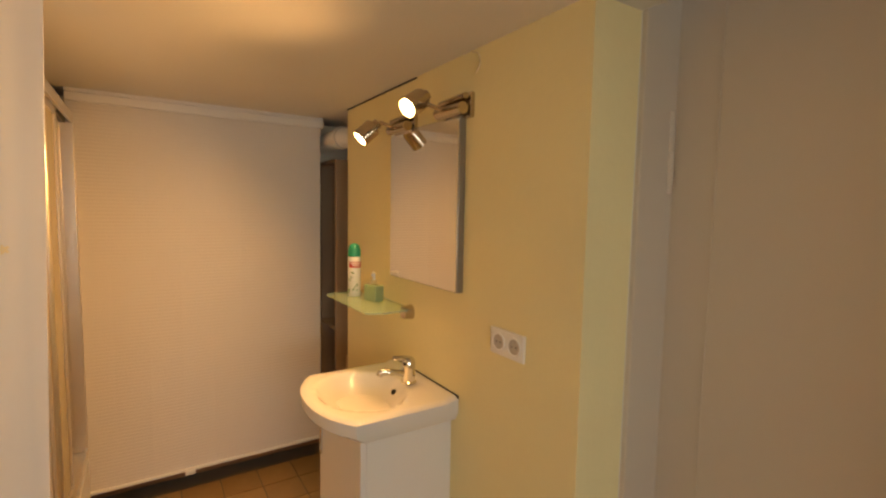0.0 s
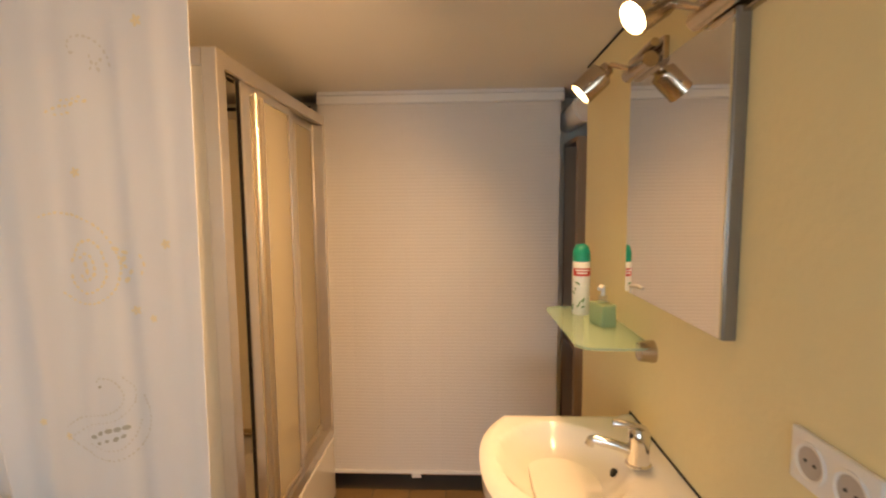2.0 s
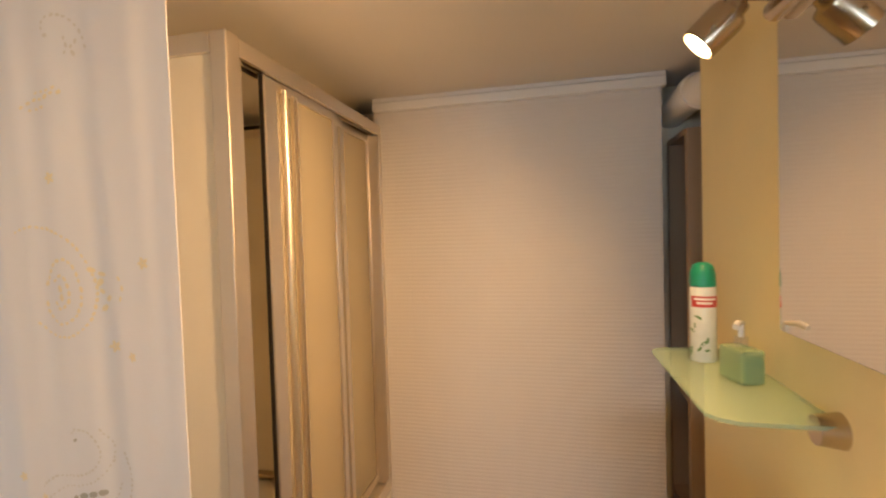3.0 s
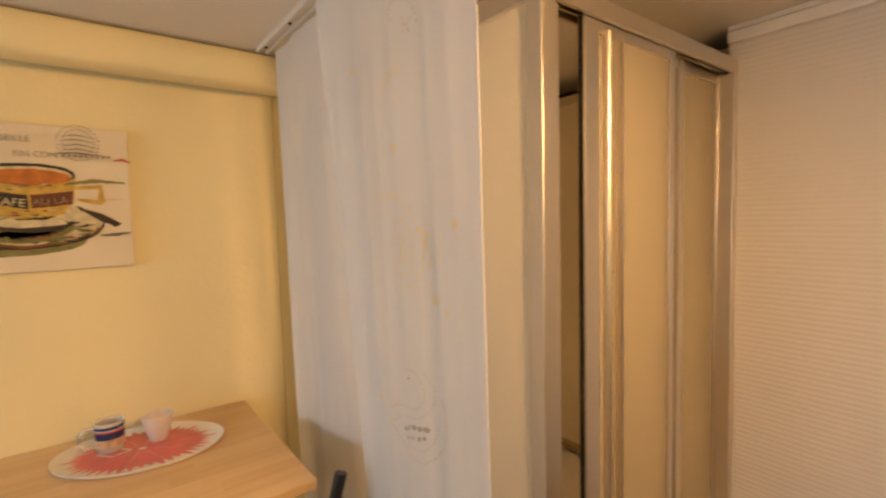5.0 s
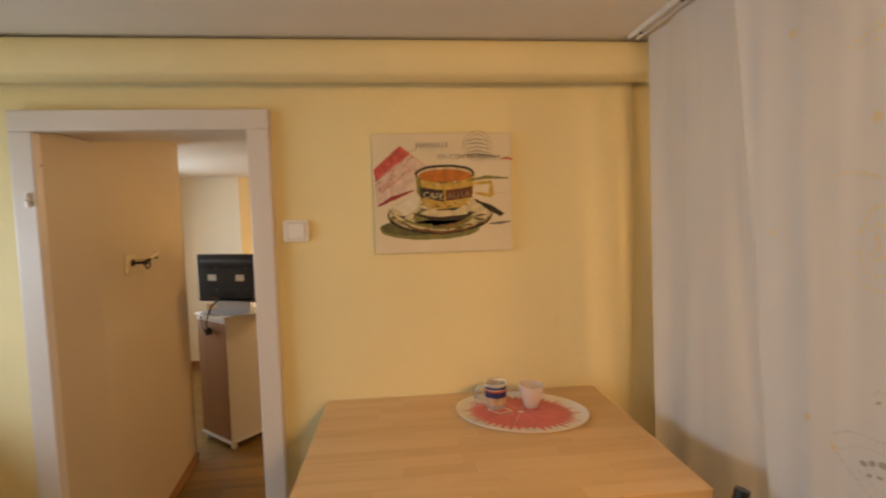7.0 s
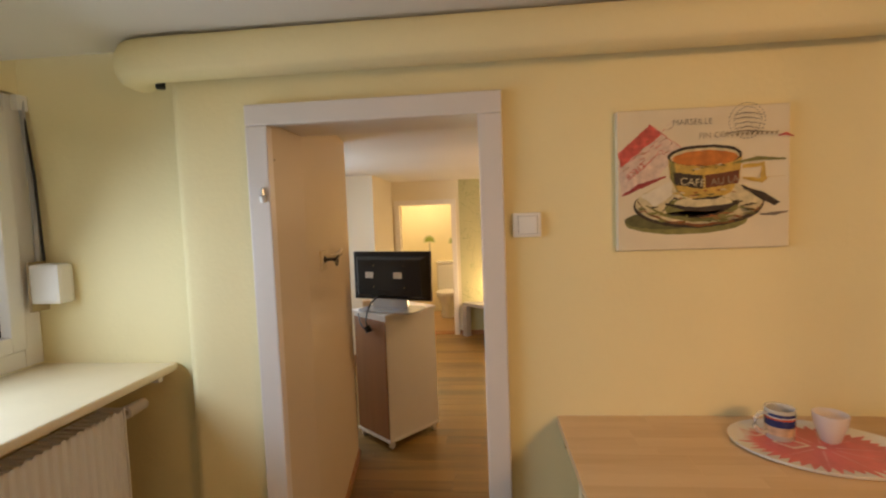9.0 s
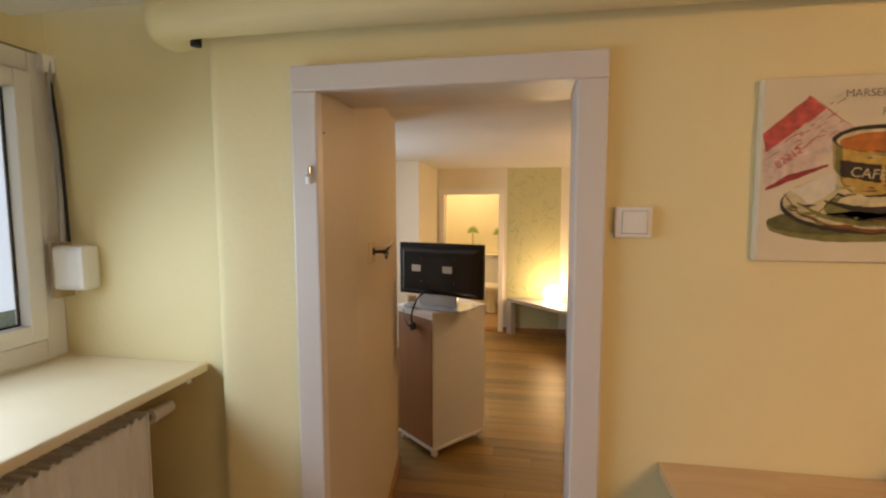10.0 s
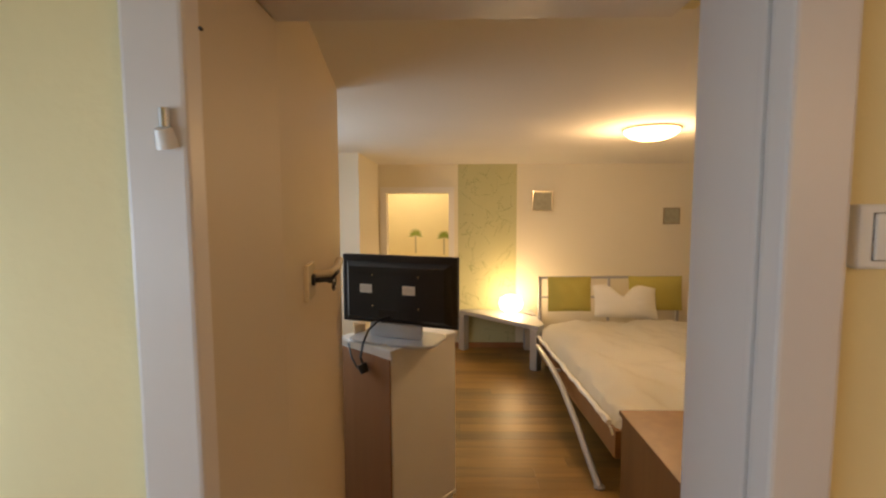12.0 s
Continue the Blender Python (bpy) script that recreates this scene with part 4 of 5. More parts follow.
def placemat_tray():
    p = thing("oval_tray", "oval white tray printed with red flower petals", "tray", pose(1.370, -0.232, 0.8605, 0, 0, -17))
    a, b = 0.238, 0.172
    bm = bmesh.new()
    prof = [(0.0, 0.004), (0.90, 0.004), (0.96, 0.008), (1.0, 0.014), (0.985, 0.006), (0.93, 0.0), (0.0, 0.0)]
    lathe(prof, 56, bm)
    for v in bm.verts:
        v.co.x *= a
        v.co.y *= b
    part("plate", bm, material("white_melamine", (0.80, 0.76, 0.70), 0.3, vary=0.02), p, smooth=True)
    rng = random.Random(8)
    bm = bmesh.new()
    for k in range(44):
        ang = 2 * math.pi * k / 44
        r0, r1 = 0.05, rng.uniform(0.80, 0.94)
        h = 0.105
        c = Vector((math.cos(ang), math.sin(ang)))
        s = Vector((-c.y, c.x))
        pts = [c * r0 - s * 0.008, c * 0.55 - s * h * 0.60, c * 0.70 - s * h * 0.55, c * r1, c * 0.70 + s * h * 0.42, c * 0.55 + s * h * 0.52, c * r0 + s * 0.008]
        bm.faces.new([bm.verts.new((q.x * a, q.y * b, 0.0046 + 0.00006 * (k % 3))) for q in pts])
    part("petal_print", bm, material("red_petal_print", (0.66, 0.15, 0.15), 0.35, vary=0.35, scale=14), p)
    bm = bmesh.new()
    for k in range(10):
        ang = 2 * math.pi * k / 10 + 0.2
        c = Vector((math.cos(ang), math.sin(ang)))
        s = Vector((-c.y, c.x)) * 0.012
        pts = [c * 0.15 - s, c * 0.78, c * 0.15 + s]
        bm.faces.new([bm.verts.new((q.x * a, q.y * b, 0.0052)) for q in pts])
    part("vein_print", bm, material("pink_vein_print", (0.75, 0.36, 0.33), 0.35), p)
    bm = bmesh.new()
    for cx, cy, s in ((-0.075, 0.0, 0.05), (-0.16, 0.045, 0.035)):
        for q in ((1, 0), (0, 1), (-1, 0), (0, -1)):
            n = (-q[1], q[0])
            pts = [(q[0] * s, q[1] * s * 0.7), (n[0] * s, n[1] * s * 0.7), (n[0] * s * 0.75, n[1] * s * 0.52), (q[0] * s * 0.75, q[1] * s * 0.52)]
            bm.faces.new([bm.verts.new((cx + u, cy + v, 0.0056)) for u, v in pts])
    part("frame_print", bm, material("cream_line_print", (0.78, 0.68, 0.58), 0.35), p)
    MUGGLASS = glass("clear_mug_glass", (0.80, 0.78, 0.72), 0.05, 0.55)
    m = thing("glass_mug", "clear glass mug with a dark blue printed band", "mug", pose(1.290, -0.170, 0.8652, 0, 0, 8))
    part("body", lathe([(0, 0), (0.034, 0), (0.038, 0.005), (0.041, 0.094), (0.038, 0.094), (0.036, 0.012), (0, 0.010)], 32), MUGGLASS, m, smooth=True)
    part("blue_band", lathe([(0.0404, 0.044), (0.0414, 0.084)], 32), material("navy_print", (0.018, 0.028, 0.12), 0.2), m, "navy printed band", True)
    part("red_stripe", lathe([(0.0414, 0.066), (0.0416, 0.071)], 32), material("orange_red_print", (0.60, 0.10, 0.03), 0.2), m, "orange red stripe", True)
    part("white_stripe", lathe([(0.0415, 0.072), (0.0417, 0.0745)], 32), PLASTIC, m, smooth=True)
    part("picture_print", lathe([(0.0396, 0.018), (0.0404, 0.043)], 32), material("brown_white_print", (0.50, 0.34, 0.22), 0.3, vary=0.8, scale=55), m, "brown and white picture print", True)
    part("handle", tube([(-0.038, 0.0, 0.080), (-0.062, 0.0, 0.082), (-0.078, 0.0, 0.066), (-0.080, 0.0, 0.044), (-0.066, 0, 0.024), (-0.038, 0, 0.022)], 0.0065), MUGGLASS, m, "clear glass handle", smooth=True)
    c = thing("frosted_cup", "tapered frosted white glass cup on the tray", "cup", pose(1.420, -0.192, 0.8652))
    part("cup", lathe([(0, 0), (0.022, 0), (0.027, 0.006), (0.043, 0.060), (0.046, 0.085), (0.043, 0.086), (0.039, 0.060), (0.022, 0.012), (0, 0.010)], 28), cloth("frosted_white_glass", (0.88, 0.82, 0.78), 0.45, 0.12), c, smooth=True)


placemat_tray()


def black_chair():
    c = thing("folding_chair", "black tubular chair tucked in beside the table", "chair")
    for y in (-0.785, -1.13):
        part("back_post", tube([(1.80, y, 0.868), (1.71, y, 0.57), (1.64, y, 0.40), (1.74, y, K)], 0.018, 12), BLACK, c, smooth=True)
        part("front_leg", tube([(1.36, y, 0.52), (1.32, y, K)], 0.014, 12), BLACK, c, smooth=True)
        part("seat_rail", tube([(1.68, y, 0.52), (1.34, y, 0.525)], 0.012, 10), BLACK, c, smooth=True)
    part("seat", box(1.34, 1.66, -1.12, -0.795, 0.525, 0.55, 0.01), BLACK, c)
    part("backrest", boxes([(1.755, 1.772, -1.12, -0.795, 0.70, 0.79)], 0.006), BLACK, c)


black_chair()


# ---- picture ----
def canvas_picture():
    p = thing("canvas_picture", "square canvas print of a yellow coffee cup on a saucer", "picture", pose(0.856, 0.0, 1.441))
    W, H = 0.542, 0.463
    part("canvas", box(0, W, -0.028, 0, 0, H, 0.003), material("canvas_cream", (0.73, 0.64, 0.46), 0.8, vary=0.08, scale=8, fine=300), p)

    def ink(name, colour, vary=0.35):
        return material(name, colour, 0.75, vary=vary * 1.5, scale=38, bump=0.0)

    INK, ORANGE, OCHRE, OLIVEINK, REDINK = ink("dark_ink", (0.045, 0.03, 0.02)), ink("coffee_orange", (0.52, 0.17, 0.03)), ink("cup_ochre", (0.58, 0.38, 0.08)), ink("olive_ink", (0.22, 0.20, 0.06)), ink("red_ink", (0.55, 0.10, 0.08), 0.5)
    PINK, PALE, GREYINK = ink("pale_pink_ink", (0.72, 0.52, 0.42)), ink("saucer_cream", (0.62, 0.53, 0.31), 0.3), ink("grey_ink", (0.17, 0.14, 0.11))
    level = [0]

    def shape(name, pts, mat):
        level[0] += 1
        bm = bmesh.new()
        rough = []
        for k, a in enumerate(pts):
            b = pts[(k + 1) % len(pts)]
            steps = max(1, int(math.dist(a, b) / 16))
            rough += [(a[0] + (b[0] - a[0]) * i / steps, a[1] + (b[1] - a[1]) * i / steps) for i in range(steps)]
        wob = 4.5 if name not in ("stamp_ring", "fleck") else 1.5
        pts = [(u + wob * noise.noise(Vector((u / 22, v / 22, 3.1))), v + wob * noise.noise(Vector((u / 22, v / 22, 8.7)))) for u, v in rough]
        y = -0.0283 - level[0] * 0.00012
        bm.faces.new([bm.verts.new(((u - 45) / 885 * W, y, (735 - v) / 675 * H)) for u, v in pts])
        part(name, bm, mat, p)

    def oval(cx, cy, rx, ry, a0=0, a1=360, n=48, tilt=0.0):
        return [(cx + rx * math.cos(radians(a0 + (a1 - a0) * k / n)), cy + ry * math.sin(radians(a0 + (a1 - a0) * k / n)) + tilt * rx * math.cos(radians(a0 + (a1 - a0) * k / n))) for k in range(n + (a1 - a0 < 360))]

    def stroke(name, pts, w, mat):
        up = [(x + 0.0, y - w * (0.35 + 0.65 * math.sin(math.pi * k / (len(pts) - 1)))) for k, (x, y) in enumerate(pts)]
        shape(name, pts + up[::-1], mat)

    shape("saucer_shadow", oval(400, 600, 320, 62), OLIVEINK)
    shape("saucer_shadow", oval(300, 590, 220, 45), ink("dark_olive_ink", (0.12, 0.11, 0.04)))
    shape("ticket", [(215, 130), (385, 250), (240, 400), (65, 470), (50, 320)], PINK)
    shape("ticket_band", [(215, 130), (278, 178), (62, 330), (48, 262)], REDINK)
    for k in range(3):
        stroke("ticket_line", [(100 + 40 * k, 395 - 30 * k), (230 + 20 * k, 300 - 22 * k), (262 + 30 * k, 262 + 4 * k)], 3, REDINK)
    stroke("ticket_edge", [(215, 130), (300, 192), (385, 252)], 5, REDINK)
    stroke("ticket_edge", [(70, 470), (150, 440), (300, 385)], 26, ink("crimson_ink", (0.30, 0.04, 0.04), 0.6))
    shape("saucer_rim", oval(465, 520, 338, 112, 0, 360), INK)
    shape("saucer", oval(468, 510, 330, 106), PALE)
    shape("saucer_well", oval(480, 535, 190, 58), OLIVEINK)
    stroke("saucer_dark", [(270, 560), (340, 490), (480, 545), (680, 515), (560, 575), (400, 590), (280, 565)], 12, INK)
    stroke("saucer_edge", [(140, 490), (200, 560), (310, 606), (470, 628), (640, 612), (750, 570), (802, 520)], 13, ink("rust_ink", (0.20, 0.07, 0.02), 0.5))
    stroke("saucer_wash", [(190, 520), (290, 575), (430, 604), (560, 600), (660, 580)], 20, OLIVEINK)
    shape("saucer_light", [(165, 470), (330, 400), (330, 470), (240, 525)], ink("paper_white", (0.72, 0.66, 0.52), 0.1))
    shape("saucer_foot", oval(490, 515, 150, 34), PALE)
    stroke("saucer_dark", [(290, 515), (400, 548), (500, 556), (600, 545), (690, 515)], 24, INK)
    shape("cup_body", [(310, 295), (690, 295), (676, 400), (630, 470), (560, 494), (440, 494), (365, 468), (318, 390)], OCHRE)
    shape("cup_shade", [(318, 300), (345, 310), (352, 440), (400, 484), (365, 470), (322, 392)], OLIVEINK)
    shape("cup_shade", [(430, 492), (600, 480), (560, 496), (440, 497)], INK)
    shape("cup_rim", oval(498, 288, 192, 50), INK)
    shape("cup_rim_light", oval(498, 294, 176, 42), PALE)
    shape("coffee", oval(500, 300, 168, 37), ORANGE)
    shape("label_band", [(336, 362), (488, 384), (490, 448), (340, 422)], INK)
    shape("label_band", [(500, 384), (676, 362), (670, 424), (502, 446)], ink("brown_label", (0.16, 0.05, 0.02)))
    shape("handle", [(690, 340), (800, 330), (812, 410), (790, 430), (690, 410), (690, 396), (780, 408), (784, 350), (690, 358)], OCHRE)
    stroke("handle_line", [(640, 335), (760, 322), (905, 324)], 20, OLIVEINK)
    shape("spoon", [(680, 435), (790, 470), (880, 524), (850, 536), (800, 515), (690, 445)], INK)
    stroke("scribble", [(780, 580), (850, 585), (920, 570)], 18, GREYINK)
    stroke("scribble", [(680, 400), (800, 404), (915, 398)], 2, OCHRE)
    for r in (92, 70):
        ring = oval(710, 135, r, r * 0.92, 0, 358, 60)
        inner = oval(710, 135, r - 4, r * 0.92 - 4, 0, 358, 60)
        for k in range(0, 60, 2):
            shape("stamp_ring", [ring[k], ring[k + 1], inner[k + 1], inner[k]], GREYINK)
    for k in range(4):
        stroke("stamp_line", [(640, 108 + 22 * k), (700, 100 + 22 * k), (785, 112 + 22 * k)], 5, GREYINK)
    stroke("faint_lettering", [(580, 196), (700, 186), (850, 196)], 7, GREYINK)
    stroke("faint_lettering", [(860, 215), (900, 212), (935, 220)], 14, REDINK)

    FAINT = ink("faint_brown_ink", (0.30, 0.23, 0.14), 0.3)
    rng = random.Random(5)
    DARKOLIVE, RUST = ink("wash_olive", (0.16, 0.14, 0.04), 0.5), ink("wash_rust", (0.30, 0.10, 0.03), 0.5)
    # brush flecks over the saucer, cup and ticket
    for k in range(48):
        a, r = rng.uniform(0.1, 3.05), rng.uniform(0.55, 1.0)
        u, v = 468 + 325 * r * math.cos(a), 515 + 105 * r * math.sin(a)
        w, h = rng.uniform(10, 46), rng.uniform(2, 7)
        shape("fleck", [(u - w, v + h * rng.uniform(-1, 1)), (u, v - h), (u + w, v + h * rng.uniform(-1, 1)), (u, v + h)], (DARKOLIVE, INK, RUST, DARKOLIVE, OLIVEINK)[k % 5])
    for k in range(34):
        u, v = rng.uniform(325, 670), rng.choice((rng.uniform(335, 360), rng.uniform(452, 488)))
        w, h = rng.uniform(8, 30), rng.uniform(2, 6)
        shape("fleck", [(u - w, v), (u, v - h), (u + w, v + h * 0.4), (u, v + h)], (DARKOLIVE, OCHRE, PALE, RUST)[k % 4])
    for k in range(40):
        s, q = rng.uniform(0, 1), rng.uniform(0, 1)
        u, v = 62 + 215 * s + 60 * q, 330 - 165 * s + 100 * q * rng.uniform(-0.7, 1.4)
        w = rng.uniform(6, 22)
        shape("fleck", [(u - w, v + w * 0.7), (u - w + 4, v + w * 0.7 - 5), (u + w, v - w * 0.7), (u + w - 2, v - w * 0.7 + 5)], (REDINK, PINK, RUST)[k % 3])
    for k in range(9):
        shape("fleck", [(640 + 24 * k, 196), (654 + 24 * k, 192), (652 + 24 * k, 206), (638 + 24 * k, 208)], FAINT)

    def words(text, u, v, size, mat, turn=0.0):
        cu = bpy.data.curves.new("lettering", "FONT")
        cu.body, cu.size = text, size
        tmp = bpy.data.objects.new("lettering", cu)
        scene.collection.objects.link(tmp)
        bpy.context.view_layer.update()
        mesh = bpy.data.meshes.new_from_object(tmp.evaluated_get(bpy.context.evaluated_depsgraph_get()))
        bpy.data.objects.remove(tmp)
        mesh.materials.clear()
        mesh.materials.append(mat)
        level[0] += 1
        ob = new("lettering", mesh)
        ob.parent = p
        ob.matrix_basis = pose((u - 45) / 885 * W, -0.0283 - level[0] * 0.00012, (735 - v) / 675 * H, 90, 0, 0) @ pose(0, 0, 0, 0, 0, turn)

    words("MARSEILLE", 318, 146, 0.026, GREYINK)
    words("FIN CON", 450, 212, 0.026, FAINT)
    words("CAFE", 352, 424, 0.034, PALE, -7)
    words("AU LA", 512, 433, 0.031, FAINT, 6)
    words("82212", 92, 395, 0.028, REDINK, 38)


canvas_picture()

# ---- bedroom ----
structure("baseboard_partition", prism([(-0.355, 0.31), (-0.508, 1.47), (-0.52, 1.484), (-0.526, 1.47), (-0.366, 0.31)], BF, BF + 0.055), OAKBACK, "brown skirting along the partition", "baseboard")
structure("baseboard_far", boxes([(0.015, 4.0, FW - 0.015, FW, BF, BF + 0.06)]), OAKBACK, "brown skirting of the far bedroom wall", "baseboard")
structure("baseboard_alcove", boxes([(-1.62, -0.88, 3.705, 3.72, BF, BF + 0.06), (-0.88, -0.865, 3.705, FW - 0.03, BF, BF + 0.06)]), OAKBACK, "brown skirting round the alcove", "baseboard")


def lock_plate():
    k = thing("rim_lock", "cream box lock with lever and black keys on the partition", "lock", pose(-0.4035, 0.61, 1.390, 0, 0, 7.8))
    part("lock_case", box(0, 0.012, -0.06, 0.055, -0.05, 0.045, 0.003), SILLTOP, k)
    part("key", tube([(0.012, 0.0, -0.002), (0.065, 0.01, 0.0)], 0.007, 10), BLACK, k, smooth=True)
    part("escutcheon", rod((0.012, 0.0, 0), (0.020, 0.0, 0), 0.016), BLACK, k, smooth=True)
    part("key_bow", tube([(0.065 + 0.012 * math.cos(a), 0.04 + 0.03 * math.sin(a), 0.002 + 0.014 * math.cos(a)) for a in np.linspace(0, 6.2, 14)], 0.005, 6), BLACK, k, smooth=True)
    part("key_tag", tube([(0.062, 0.06, 0.012), (0.07, 0.10, 0.020), (0.066, 0.17, 0.012)], 0.007, 8), BLACK, k, smooth=True)
    part("key_ring", tube([(0.064, 0.05 + 0.03 * math.cos(a), -0.018 + 0.018 * math.sin(a)) for a in np.linspace(0, 6.2, 14)], 0.004, 6), BLACK, k, smooth=True)
    part("lever", tube([(0.012, 0.02, 0.012), (0.058, 0.03, 0.014), (0.068, 0.10, 0.022), (0.068, 0.175, 0.034)], 0.011, 12), SILLTOP, k, "cream lever handle", True)


lock_plate()


def far_door():
    f = tagged(new("door_3"), "cream painted frame of the open bathroom doorway", "door frame", kind="structure")
    part("casing", box(-0.855, -0.785, FW - 0.03, FW, BF, 1.775, 0.004), WHITE, f)
    part("casing", box(-0.055, 0.013, FW - 0.03, FW, BF, 1.775, 0.004), WHITE, f)
    part("casing", box(-0.855, 0.013, FW - 0.03, FW, 1.775, 1.845, 0.004), WHITE, f)
    part("threshold", box(-0.785, -0.055, FW, FW + 0.16, BF, BF + 0.012, 0.003), OAKBACK, f)


far_door()


def wallpaper_strip():
    w = tagged(new("wallpaper_strip"), "pale green wallpaper strip with dark leaf sprigs", "wallpaper", kind="structure")
    part("paper", box(0.056, 0.744, FW - 0.005, FW, BF + 0.062, CB), PAPER, w)
    rng = random.Random(12)
    bm = bmesh.new()
    for k in range(120):
        x, z, a = rng.uniform(0.08, 0.71), rng.uniform(0.03, 2.07), rng.uniform(0, 6.28)
        for j in range(4):
            px, pz = x + 0.03 * j * math.cos(a), z + 0.03 * j * math.sin(a)
            if not (0.07 < px < 0.73 and 0.01 < pz < 2.09):
                continue
            t0 = a + (0.8 if j % 2 else -0.8)
            s = rng.uniform(0.007, 0.013)
            ring = []
            for i in range(6):
                u, v = s * math.cos(i * 1.047), 0.45 * s * math.sin(i * 1.047)
                ring.append(bm.verts.new((px + u * math.cos(t0) - v * math.sin(t0), FW - 0.0055, pz + u * math.sin(t0) + v * math.cos(t0))))
            bm.faces.new(ring)
    part("leaf_print", bm, LEAFPRINT, w)


wallpaper_strip()


def tv_cabinet():
    ang = math.degrees(math.atan2(0.759, 0.651))
    c = thing("rolling_cabinet", "white rolling cabinet with a brown back panel on castors", "cabinet", pose(-0.30, 1.535, BF, 0, 0, ang) @ Matrix.Diagonal((1, 1, 1.035, 1)))
    part("body", box(0.0, 0.47, 0.006, 0.40, 0.065, 0.925, 0.003), WHITE, c)
    part("back_panel", box(-0.006, 0.0, 0.012, 0.39, 0.075, 0.90, 0.001), OAKBACK, c, "brown hardboard back")
    part("top", box(-0.012, 0.48, 0.0, 0.41, 0.925, 0.947, 0.004), WHITE, c)
    part("base_rail", box(-0.01, 0.47, 0.0, 0.40, 0.05, 0.068, 0.002), WHITE, c)
    for x, y in ((0.03, 0.03), (0.44, 0.03), (0.03, 0.37), (0.44, 0.37)):
        w = part("castor", rod((x, y - 0.011, 0.022), (x, y + 0.011, 0.022), 0.022), PLASTIC, c, smooth=True)
        part("fork", box(x - 0.012, x + 0.012, y - 0.015, y + 0.015, 0.034, 0.052, 0.002), PLASTIC, w)


tv_cabinet()


def television():
    ang = math.degrees(math.atan2(1.60 - 1.83, 0.01 + 0.61))
    t = thing("television", "black flat television seen from behind on a silver foot", "television", pose(-0.295, 1.735, 0.911, 0, 0, ang))
    w = 0.328
    part("bezel", box(-w, w, 0.0, 0.032, 0.075, 0.435, 0.006), BLACK, t)
    back = box(-0.30, 0.30, -0.035, 0.0, 0.09, 0.40, 0.0)
    for v in back.verts:
        if v.co.y < -0.01:
            v.co.x *= 0.9
            v.co.z = 0.245 + (v.co.z - 0.245) * 0.85
    part("rear_cover", back, BLACK, t)
    part("screen", box(-w + 0.015, w - 0.015, 0.032, 0.034, 0.09, 0.42), material("screen_glass", (0.01, 0.01, 0.012), 0.1), t)
    for x in (-0.20, 0.045):
        s = part("sticker", box(x, x + 0.07, -0.037, -0.035, 0.24, 0.285), PLASTIC, t, "white paper type label")
        part("lettering_bar", boxes([(x + 0.008, x + 0.06, -0.0375, -0.037, z, z + 0.004) for z in (0.25, 0.26, 0.27)]), GREYPRINT, s)
    part("socket_bay", box(-0.09, 0.02, -0.038, -0.034, 0.115, 0.155), DARKGAP, t)
    part("vent", boxes([(-0.25 + k * 0.012, -0.245 + k * 0.012, -0.0365, -0.034, 0.335, 0.36) for k in range(40)]), RUBBER, t)
    part("screw", boxes([(x, x + 0.008, -0.038, -0.034, z, z + 0.008) for x in (-0.13, 0.13) for z in (0.17, 0.33)]), BRUSHED, t)
    # silver foot; the blue of the window's daylight is mixed into its colour
    FOOT = material("daylight_tinted_silver", (0.60, 0.64, 0.70), 0.22, 0.35, vary=0.04, bump=0.0)
    rim = [(0.24 * math.copysign(abs(math.cos(a)) ** 0.35, math.cos(a)), 0.14 * math.copysign(abs(math.sin(a)) ** 0.45, math.sin(a))) for a in np.linspace(-2.9, 3.2, 40)]
    part("foot", prism(rim, 0.0, 0.014, 0.003), FOOT, t, "silver rounded foot plate with blue window daylight in its colour", True)
    part("neck", prism([(-0.15, -0.035), (0.15, -0.035), (0.13, 0.03), (-0.13, 0.03)], 0.014, 0.085, 0.006), FOOT, t)
    part("cable", tube([(-0.03, -0.04, 0.125), (-0.06, -0.09, 0.115), (-0.10, -0.125, 0.07), (-0.12, -0.15, 0.0), (-0.125, -0.165, -0.06), (-0.11, -0.165, -0.10)], 0.006, 8), BLACK, t, "hanging black cable", True)
    part("plug", rod((-0.12, -0.165, -0.095), (-0.10, -0.165, -0.135), 0.026, 0.022), BLACK, t, smooth=True)
    part("plug_cable", tube([(-0.11, -0.165, -0.13), (-0.15, -0.16, -0.115), (-0.20, -0.13, -0.08), (-0.25, -0.08, -0.02)], 0.005, 8), BLACK, t, smooth=True)


television()


def wooden_box():
    b = thing("wooden_box", "small orange brown wooden box on the rolling cabinet", "box", pose(-0.52, 1.86, BF + 0.947 * 1.035, 0, 0, 20))
    part("box", box(-0.03, 0.03, -0.03, 0.03, 0, 0.045, 0.003), BEECH, b)
    part("lid", box(-0.032, 0.032, -0.032, 0.032, 0.045, 0.055, 0.002), BEECH, b)


wooden_box()


